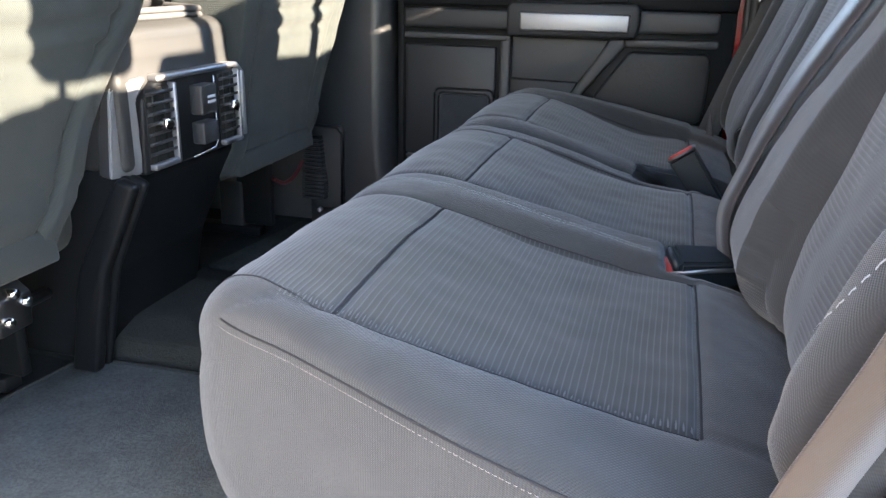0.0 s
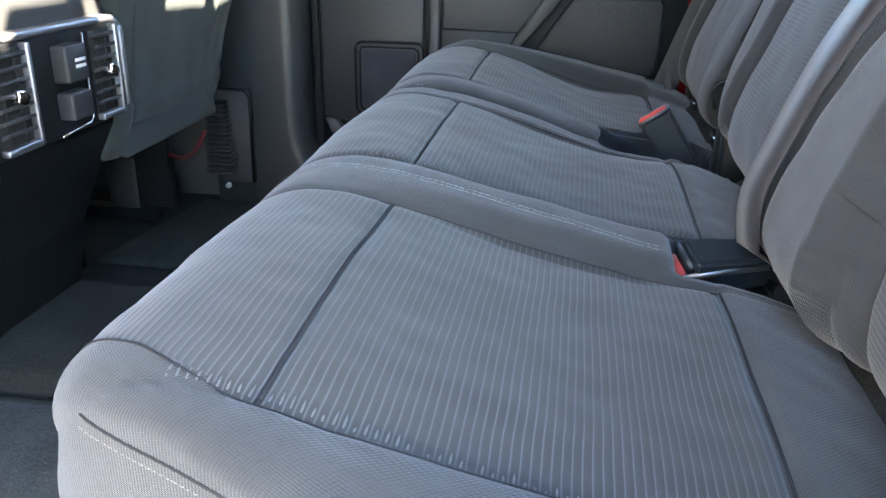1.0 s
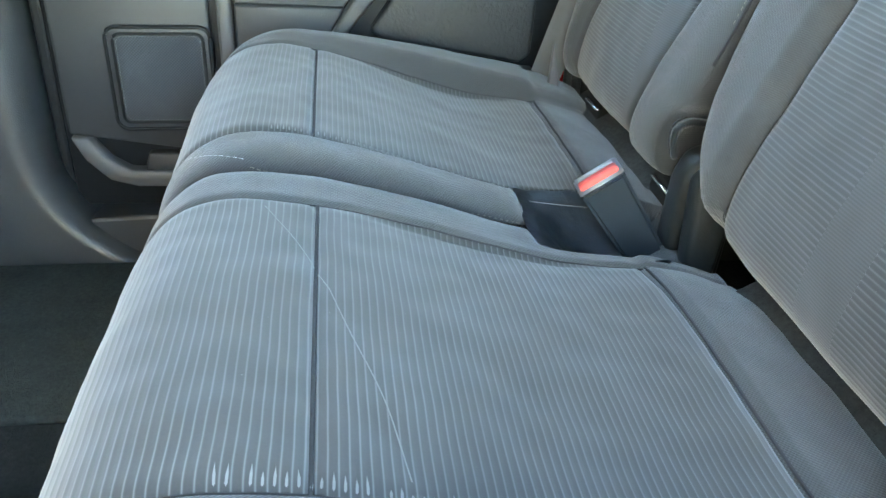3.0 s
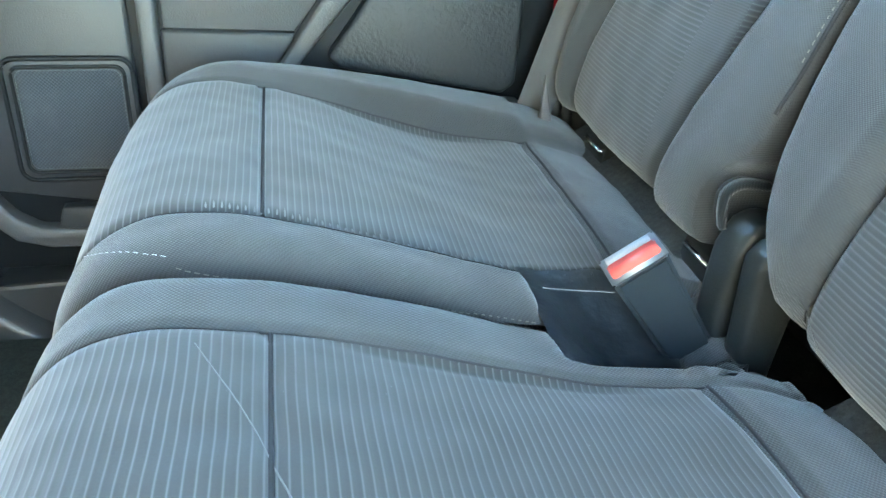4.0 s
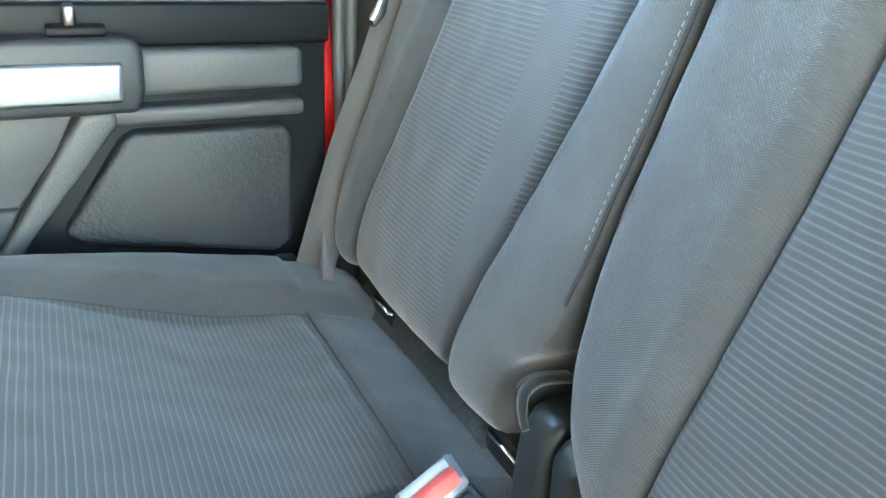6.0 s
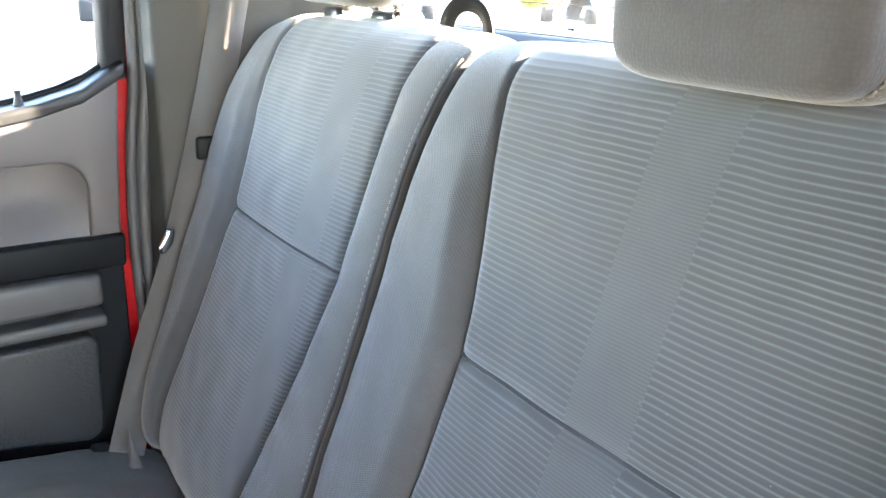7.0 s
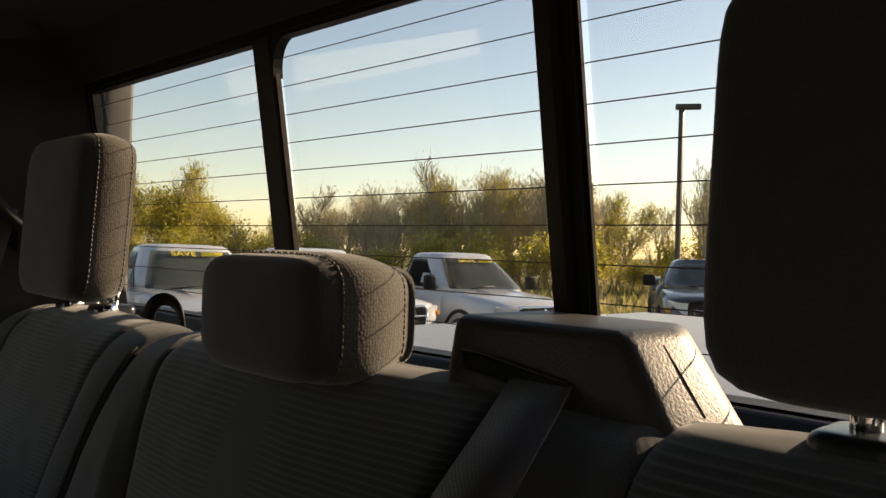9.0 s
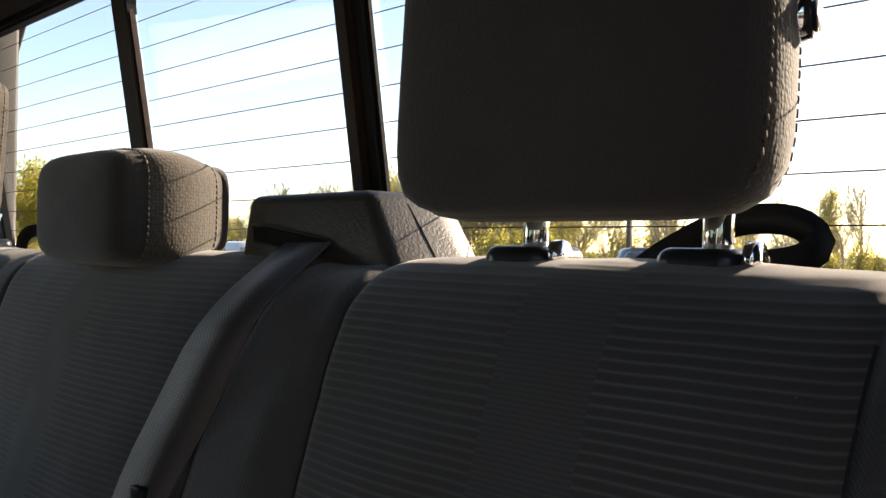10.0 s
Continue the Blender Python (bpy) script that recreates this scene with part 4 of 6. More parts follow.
def rear_window():
    """Three panes in a frame that leans forward at its top, with heater wires."""
    X = lambda z: 0.822 + (1.24 - z) * 0.165
    root = thing("window_1", (0.84, 0.02, 0.92), "dark framed sliding rear window with heater wires", "window", kind="structure")

    def bar(y0, y1, z0, z1, t0, t1, bev=0.004):
        bm = bmesh.new()
        v = [bm.verts.new((X(z) + t, y, z)) for t in (t0, t1) for y, z in ((y0, z0), (y1, z0), (y1, z1), (y0, z1))]
        for f in ((3, 2, 1, 0), (4, 5, 6, 7), (0, 1, 5, 4), (1, 2, 6, 5), (2, 3, 7, 6), (3, 0, 4, 7)):
            bm.faces.new([v[k] for k in f])
        bmesh.ops.recalc_face_normals(bm, faces=bm.faces)
        bmesh.ops.bevel(bm, geom=bm.edges[:], offset=bev, segments=2, affect="EDGES")
        return bm
    part("mullion", bar(0.208, 0.246, 0.90, 1.27, -0.004, 0.009), M_MULLION, root, "brown black window post", False)
    part("mullion", bar(-0.173, -0.152, 0.90, 1.27, -0.008, 0.009), M_MULLION, root, "brown black window post", False)
    part("slide_rail", bar(-0.190, -0.173, 0.90, 1.27, -0.003, 0.009), M_HOLE, root, "black sliding rail", False)
    part("window_frame", bar(-0.70, 0.74, 0.895, 0.925, -0.010, 0.014), M_BLACK, root, "black lower frame", False)
    part("window_frame", bar(-0.70, 0.74, 1.246, 1.275, -0.006, 0.014), M_BLACK, root, "black upper frame", False)
    for y0, y1 in ((-0.69, -0.66), (0.698, 0.728)):
        part("window_frame", bar(y0, y1, 0.90, 1.27, -0.006, 0.012), M_BLACK, root, "black side frame", False)
    for c, sg in ((0.2085, -1), (-0.1525, 1)):
        bm = bmesh.new()
        for zt, dz in ((1.246, -1),):
            q = [(c, zt), (c + sg * 0.030, zt)] + [(c + sg * (0.030 - 0.030 * math.sin(a)), zt + dz * 0.040 * (1 - math.cos(a))) for a in np.linspace(0, math.pi / 2, 7)][1:]
            lo = [bm.verts.new((X(z) - 0.003, y, z)) for y, z in q]
            hi = [bm.verts.new((X(z) + 0.009, y, z)) for y, z in q]
            bm.faces.new(lo)
            bm.faces.new(hi[::-1])
            for k in range(len(q)):
                bm.faces.new((lo[k], lo[(k + 1) % len(q)], hi[(k + 1) % len(q)], hi[k]))
        part("corner_fillet", bm, M_BLACK, root, "", False)
    for y0, y1, t in ((0.244, 0.700, 0.016), (-0.154, 0.210, 0.010), (-0.662, -0.188, 0.016)):
        part("pane", bar(y0, y1, 0.92, 1.25, t, t + 0.004, 0.0), M_REARGLASS, root, "lightly tinted glass pane", False)
    for k in range(10):
        z = 1.228 - 0.0302 * k
        bm = bmesh.new()
        for y0, y1 in ((0.244, 0.700), (-0.154, 0.210), (-0.662, -0.188)):
            tube([(X(z) + 0.0085, y, z) for y in (y0, y1)], 0.00052, 4, bm)
        part("heater_wire", bm, M_WIRE, root, "thin brown heater wire")


M_MULLION = plastic("brown_black_frame", (0.035, 0.024, 0.019), 0.7, 300, 0.0003, 0.12, 0.2)
M_WIRE = plastic("heater_wire", (0.05, 0.035, 0.03), 0.6, 300, 0.0001)
rear_window()


def right_door():
    root = thing("door_1", (0.17, 0.80, 0.10), "closed grey rear door with silver pull and pockets", "door", kind="structure")
    sill = lambda x: curve_at([(-0.25, 0.778), (0.25, 0.787), (0.41, 0.804), (0.488, 0.822), (0.52, 0.836), (0.56, 0.862)], x)
    body = [(-0.235, 0.10), (0.50, 0.10), (0.545, 0.24), (0.540, 0.62), (0.556, sill(0.55))] + [(x, sill(x)) for x in np.linspace(0.50, -0.235, 12)]
    part("door_body", prism(body, "y", 0.832, 0.870, 0.003), M_CHAR, root, "", False)
    # frame round the window
    for pts, r in (([(-0.23, 0.84, 0.79), (-0.225, 0.835, 1.27)], 0.02), ([(0.555, 0.84, 0.84), (0.566, 0.835, 1.28)], 0.022), ([(-0.23, 0.835, 1.27), (0.566, 0.835, 1.28)], 0.02)):
        part("window_frame", tube(pts, r, 8), M_CHAR, root, "dark window frame")
    g = part("pane", prism([(-0.22, 0.79), (0.55, 0.845), (0.56, 1.27), (-0.215, 1.265)], "y", 0.845, 0.849, 0), M_GLASS, root, "clear door glass", False)
    g.visible_shadow = False
    part("window_ledge", prism([(x, sill(x) + 0.004) for x in np.linspace(-0.235, 0.556, 16)] + [(x, sill(x) - 0.014) for x in np.linspace(0.556, -0.235, 16)], "y", 0.790, 0.842, 0.004), M_CHAR, root, "charcoal window ledge")
    # upper panel with its long pocket: a raised surround over a recessed bowl
    bowl = [(0.02 + 0.030 * (1 - math.cos(a)), 0.705 + 0.030 * math.sin(a)) for a in np.linspace(0, math.pi / 2, 6)] + [(0.499 - 0.036 * (1 - math.cos(a)), 0.704 + 0.036 * math.sin(a)) for a in np.linspace(math.pi / 2, 0, 8)]
    part("upper_trim", prism([(-0.23, 0.640), (0.02, 0.640)] + bowl + [(0.496, 0.640), (0.534, 0.640), (0.540, 0.74)] + [(x, sill(x) - 0.008) for x in np.linspace(0.548, -0.23, 16)], "y", 0.793, 0.828, 0.005, 3), M_PALE, root, "pale grey moulded upper trim")
    G = np.zeros((17, 11, 3))
    for i in range(17):
        for j in range(11):
            u, v = i / 16, j / 10
            x, z = 0.012 + 0.494 * u, 0.636 + 0.106 * v
            G[i, j] = (x, 0.797 + 0.034 * float(ease(min(1.0, 1.5 * v + 0.1))) * float(ease(min(u, 1 - u) / 0.09)), z)
    part("pocket_bowl", grid_mesh(G), M_PALE, root, "hollowed grey pocket")
    part("window_seal", tube([(x, 0.838, sill(x) + 0.006) for x in np.linspace(-0.225, 0.552, 24)], 0.006, 6), M_BLACK, root, "black glass seal")
    pin = part("lock_pin", tube([(0.434, 0.812, 0.806), (0.434, 0.812, 0.816), (0.434, 0.812, 0.822), (0.434, 0.812, 0.831)], [0.009, 0.006, 0.0038, 0.0042], 10), M_CHAR, root, "dark lock pin")
    # dark band, armrest shelf and pull
    part("dark_band", prism([(-0.23, 0.598), (0.535, 0.598), (0.537, 0.641), (-0.23, 0.641)], "y", 0.782, 0.816, 0.004), M_BLACK, root, "black band")
    part("arm_strip", prism([(0.318, 0.548), (0.500, 0.552), (0.500, 0.596), (0.318, 0.597)], "y", 0.768, 0.816, 0.008, 3), M_TRIM, root, "grey armrest strip")
    part("arm_strip", prism([(-0.225, 0.545), (0.040, 0.545), (0.040, 0.592), (-0.225, 0.592)], "y", 0.772, 0.816, 0.008, 3), M_CHAR, root, "grey armrest strip")
    arm = part("armrest", prism([(0.035, 0.535), (0.322, 0.538), (0.330, 0.560), (0.330, 0.603), (0.320, 0.612), (0.045, 0.612), (0.033, 0.600)], "y", 0.740, 0.816, 0.010, 3), M_CHAR, root, "charcoal armrest block")
    part("pull_handle", prism([(0.065, 0.548), (0.308, 0.550), (0.310, 0.590), (0.063, 0.590)], "y", 0.733, 0.748, 0.005, 3), M_SILVER, root, "satin silver pull")
    part("lock_switch", box(0.245, 0.300, 0.755, 0.785, 0.612, 0.622, 0.003), M_BLACK, root, "black window switch")
    part("switch_lever", box(0.262, 0.274, 0.760, 0.776, 0.620, 0.642, 0.003), M_STEEL, root, "small switch lever")
    # lower half: thin ledges, framed panels, slanted strap and deep pocket
    part("ledge", prism([(-0.225, 0.520), (0.030, 0.520), (0.030, 0.534), (-0.225, 0.534)], "y", 0.778, 0.816, 0.004), M_TRIM, root, "grey ledge")
    part("ledge", prism([(0.300, 0.517), (0.502, 0.520), (0.502, 0.538), (0.290, 0.535)], "y", 0.772, 0.816, 0.005), M_TRIM, root, "grey ledge")
    part("ledge_upright", prism([(0.014, 0.20), (0.036, 0.20), (0.036, 0.534), (0.014, 0.534)], "y", 0.780, 0.816, 0.005), M_TRIM, root, "grey upright rib")
    part("back_panel", prism([(-0.232, 0.11), (0.535, 0.11), (0.535, 0.600), (-0.232, 0.600)], "y", 0.802, 0.836, 0.002), M_BLACK, root, "black recessed panel")
    part("lower_panel", prism([(-0.225, 0.235), (0.002, 0.20), (0.002, 0.505), (-0.225, 0.505)], "y", 0.790, 0.806, 0.005), M_CHAR, root, "charcoal lower panel")
    strap = prism([(0.136, 0.330), (0.160, 0.330), (0.203, 0.398), (0.276, 0.487), (0.302, 0.520), (0.300, 0.536), (0.268, 0.536), (0.238, 0.487), (0.180, 0.398)], "y", 0.766, 0.812, 0.006, 3)
    part("diagonal_strap", strap, M_TRIM, root, "grey slanted brace")
    pad = prism([(0.236, 0.400), (0.252, 0.387), (0.468, 0.350), (0.486, 0.364), (0.490, 0.496), (0.480, 0.508), (0.318, 0.508), (0.304, 0.500)], "y", 0.780, 0.808, 0.009, 4)
    part("pad_panel", pad, M_DOORPAD, root, "grained charcoal door pad")
    part("pocket_back", prism([(0.040, 0.42), (0.190, 0.42), (0.240, 0.485), (0.262, 0.530), (0.040, 0.530)], "y", 0.796, 0.806, 0.003), M_TRIM, root, "grey pocket lining")
    part("pocket_front", prism([(0.038, 0.20), (0.130, 0.20), (0.140, 0.33), (0.182, 0.398), (0.200, 0.432), (0.038, 0.436)], "y", 0.785, 0.806, 0.005), M_CHAR, root, "charcoal pocket front")
    part("lower_edge", prism([(-0.222, 0.234), (-0.196, 0.234), (-0.168, 0.196), (-0.140, 0.178), (0.10, 0.170), (0.10, 0.148), (-0.130, 0.150), (-0.172, 0.162), (-0.204, 0.196)], "y", 0.778, 0.812, 0.005), M_TRIM, root, "grey lower door edge")
    # speaker cover: two thin raised frames round a dimpled plate
    sp = part("speaker_cover", prism(rounded(-0.148, 0.001, 0.246, 0.402, 0.016), "y", 0.786, 0.797, 0.003), M_CHAR, root, "square speaker cover")
    for g0, w in ((0.0, 0.0032), (0.010, 0.0026)):
        loop = rounded(-0.148 + g0, 0.001 - g0, 0.246 + g0, 0.402 - g0, 0.016 - g0 * 0.5)
        part("frame_bead", tube([(x, 0.785, z) for x, z in loop + loop[:1]], w, 6), M_BLACK, sp)
    q = rounded(-0.134, -0.013, 0.260, 0.388, 0.010)
    part("grille_plate", prism(q, "y", 0.784, 0.790, 0.002), M_GRILLE, sp, "dimpled speaker grille")
    part("bottom_pocket", prism([(-0.120, 0.170), (0.02, 0.170), (0.02, 0.205), (-0.110, 0.205)], "y", 0.784, 0.806, 0.004), M_CHAR, root)


M_DOORPAD = plastic("grained_door_pad", (0.0150, 0.0168, 0.0195), 0.55, 220, 0.0022)
M_GRILLE = cloth("speaker_mesh", (0.030, 0.034, 0.039), 0.0045, 0.0008, 0.4, (0, 2))
right_door()


def open_door():
    """The left rear door, swung open beside the seat: inner side towards the cab."""
    root = thing("door_2", (-0.29, -0.80, 0.0), "open red rear door with pale grey inner trim", "door", kind="structure")
    turn = Matrix.Translation((-0.29, -0.80, 0.0)) @ Matrix.Rotation(radians(-64), 4, "Z")

    def piece(name, bm, mat, label="", smooth=True):
        bm.transform(turn)
        return part(name, bm, mat, root, label, smooth)
    piece("door_skin", prism([(0.02, -0.22), (0.86, -0.22), (0.98, 0.10), (1.00, 0.80), (0.02, 0.76)], "y", -0.070, -0.010, 0.015, 3), M_PAINT, "red painted outer skin")
    piece("inner_trim", prism([(0.05, -0.16), (0.84, -0.16), (0.94, 0.12), (0.96, 0.79), (0.05, 0.75)], "y", -0.012, 0.022, 0.012, 3), M_DOORTRIM, "pale grey moulded inner trim")
    piece("armrest", box(0.24, 0.62, 0.020, 0.075, 0.535, 0.612, 0.010, 3), M_CHAR, "charcoal armrest block")
    piece("pull_handle", box(0.27, 0.59, 0.072, 0.082, 0.548, 0.590, 0.005), M_SILVER, "satin silver pull")
    piece("pocket", box(0.20, 0.66, 0.018, 0.060, 0.05, 0.22, 0.02, 3), M_CHAR, "dark lower pocket")
    for a, b in (((0.04, 0.76), (0.07, 1.27)), ((0.98, 0.80), (0.86, 1.28)), ((0.07, 1.27), (0.86, 1.28))):
        piece("window_frame", tube([(a[0], -0.02, a[1]), (b[0], -0.02, b[1])], 0.022, 8), M_CHAR, "dark window frame")
    piece("pane", prism([(0.05, 0.77), (0.97, 0.81), (0.86, 1.27), (0.08, 1.26)], "y", -0.026, -0.022, 0), M_TINT, "door glass with tint added to cut light", False)


M_DOORTRIM = plastic("pale_inner_trim", (0.105, 0.110, 0.118), 0.6, 450, 0.0006)
open_door()


def pillar_fittings():
    root = thing("belt_slot", (0.70, 0.75, 1.05), "grey moulded belt guide cover on the rear pillar", "belt guide")
    pts = [(0.640, 0.768, 1.075), (0.656, 0.756, 1.098), (0.675, 0.748, 1.104), (0.700, 0.740, 1.080), (0.726, 0.732, 1.050), (0.748, 0.728, 1.030), (0.752, 0.732, 1.005)]
    part("hood", tube([tuple(p) for p in smooth_line(pts, 24)], [0.005] + [0.009] * 23 + [0.005], 10), M_PILLAR, root)
    part("mouth", prism([(0.655, 1.092), (0.672, 1.098), (0.760, 1.015), (0.758, 1.000), (0.735, 1.000)], "y", 0.746, 0.760, 0.003), M_BLACK, root, "dark belt opening")
    part("flap", prism([(0.636, 1.070), (0.664, 1.092), (0.672, 1.040), (0.650, 1.015)], "y", 0.744, 0.758, 0.003), M_PILLAR, root)
    root = thing("belt_anchor", (0.48, 0.72, 0.33), "grey belt anchor bracket beside the cushion", "bracket")
    part("bracket", prism([(0.455, 0.300), (0.478, 0.300), (0.486, 0.350), (0.462, 0.352)], "y", 0.740, 0.775, 0.004), M_CHAR, root)
    part("fin", prism([(0.492, 0.30), (0.520, 0.30), (0.512, 0.34), (0.497, 0.405)], "y", 0.690, 0.700, 0.003), M_PALE, root, "pale plastic fin")
    # ribbed boot and cover plate low on the middle pillar
    root = thing("belt_boot", (-0.43, 0.73, 0.09), "black ribbed belt boot low on the middle pillar", "belt boot")
    part("cover_plate", prism(rounded(-0.455, -0.372, 0.085, 0.300, 0.012), "y", 0.728, 0.748, 0.004), M_CHAR, root)
    part("frame_bead", tube([(-0.375, 0.727, 0.090), (-0.372, 0.727, 0.28), (-0.385, 0.727, 0.298), (-0.45, 0.727, 0.300)], 0.004, 6), M_BLACK, root)
    for k in range(16):
        z, w = 0.112 + 0.0100 * k, 0.032 - 0.0010 * max(0, k - 4)
        part("rib", box(-0.444 - w, -0.444 + w, 0.700, 0.735, z, z + 0.0068, 0.003, 1), M_CHAR, root)
    part("core", prism([(-0.472, 0.110), (-0.416, 0.110), (-0.424, 0.275), (-0.464, 0.275)], "y", 0.706, 0.738, 0.003), M_BLACK, root)
    part("bolt", tube([(-0.425, 0.705, 0.088), (-0.425, 0.695, 0.088)], 0.006, 10), M_THREAD, root, "small white bolt head")


pillar_fittings()


def hinge_covers():
    tall = [(0.540, 0.235), (0.602, 0.235), (0.608, 0.366), (0.594, 0.392), (0.570, 0.400), (0.551, 0.392), (0.540, 0.366), (0.536, 0.300)]
    part("hinge_cover", prism(tall, "y", 0.290, 0.332, 0.010, 3), M_HINGE, narrow_seat, "dark plastic hinge cover")
    low = [(0.540, 0.290), (0.556, 0.255), (0.572, 0.250), (0.580, 0.330), (0.578, 0.384), (0.564, 0.398), (0.548, 0.396), (0.537, 0.382)]
    part("hinge_cover", prism(low, "y", 0.250, 0.280, 0.008, 3), M_HINGE, wide_seat, "dark plastic hinge cover")
    hem = smooth_line([(0.530, 0.304, 0.392), (0.526, 0.304, 0.408), (0.528, 0.306, 0.422), (0.541, 0.306, 0.430), (0.565, 0.304, 0.428)], 26)
    part("cover_hem", ribbon([tuple(p) for p in hem], 0.009, 0.006, (0.2, 1, 0.1)), M_HEM, narrow_seat, "folded dark cloth hem round the hinge")
    part("hem_cord", tube([(p[0] - 0.002, p[1] + 0.006, p[2] + 0.002) for p in hem], 0.0016, 6), M_SEAM, narrow_seat, "dark hem cord")
    part("hinge_cover", prism([(0.50, 0.22), (0.57, 0.22), (0.60, 0.32), (0.59, 0.40), (0.56, 0.42), (0.53, 0.38)], "y", -0.732, -0.706, 0.008, 3), M_BLACK, wide_seat, "black plastic hinge cover")
    # felt filler strips in the crease, and steel child-seat latch bars in their slots
    for nm, y0, y1 in (("l", -0.68, 0.150), ("r", 0.372, 0.70)):
        root = thing("crease_flap", (0.55, (y0 + y1) / 2, 0.28), "grey felt flap in the seat crease", "felt flap", "crease flaps")
        part("felt", prism([(0.515, 0.29), (0.520, 0.316), (0.560, 0.338), (0.63, 0.356), (0.63, 0.28), (0.52, 0.28)], "y", y0, y1, 0.006, 2), M_FELT, root)
        part("edge_binding", tube([(0.520, y0 + 0.01, 0.318), (0.520, y1 - 0.01, 0.318)], 0.0035, 6), M_CARPET, root, "dark bound edge")
    for y in (0.622, 0.350, -0.278, -0.60):
        root = thing("latch_bar", (0.56, y, 0.33), "steel child seat latch in a black slot", "latch bar", "latch bars")
        part("slot", prism([(0.540, 0.322), (0.585, 0.345), (0.583, 0.356), (0.545, 0.345)], "y", y - 0.030, y + 0.030, 0.002), M_HOLE, root, "black slot")
        part("bar", tube([(0.549, y - 0.024, 0.338), (0.541, y - 0.022, 0.340), (0.541, y + 0.022, 0.340), (0.549, y + 0.024, 0.338)], 0.0028, 8), M_CHROME, root, "bright steel bar")
    # vinyl gusset beside the upright buckle
    root = thing("buckle_gusset", (0.44, 0.262, 0.28), "dark wrinkled vinyl gusset between the cushions", "gusset")
    G = np.zeros((26, 26, 3))
    for i in range(26):
        for j in range(26):
            u, v = i / 25, j / 25
            x, y = 0.362 + 0.125 * u, 0.176 + 0.150 * v
            dip = 0.050 * (1 - v ** 3) * float(ease(u * 1.6)) * float(ease(v * 5))
            fold = 0.004 * math.sin(34 * v + 9 * u) * u * (1 - v) + 0.005 * noise.noise((x * 38, y * 30, 2.0))
            G[i, j] = (x, y, 0.351 - 0.012 * u - dip + fold)
    bm = grid_mesh(G)
    bmesh.ops.solidify(bm, geom=bm.faces[:], thickness=0.006)
    part("vinyl", bm, M_VINYL2, root)
    part("hem", tube([tuple(p) for p in smooth_line([(0.378, 0.296, 0.349), (0.404, 0.294, 0.346), (0.440, 0.293, 0.342)], 16)], 0.0006, 6), M_RIBEND, root, "pale worn hem stitching")


M_HEM = cloth("hem_cloth", (0.012, 0.014, 0.015), 0.0028, 0.0004, 0.12)
M_VINYL2 = plastic("blue_black_vinyl", (0.040, 0.048, 0.058), 0.42, 120, 0.0015)
M_HINGE = plastic("hinge_cover_plastic", (0.020, 0.023, 0.024), 0.42, 400, 0.0004, 0.12, 0.4)
hinge_covers()


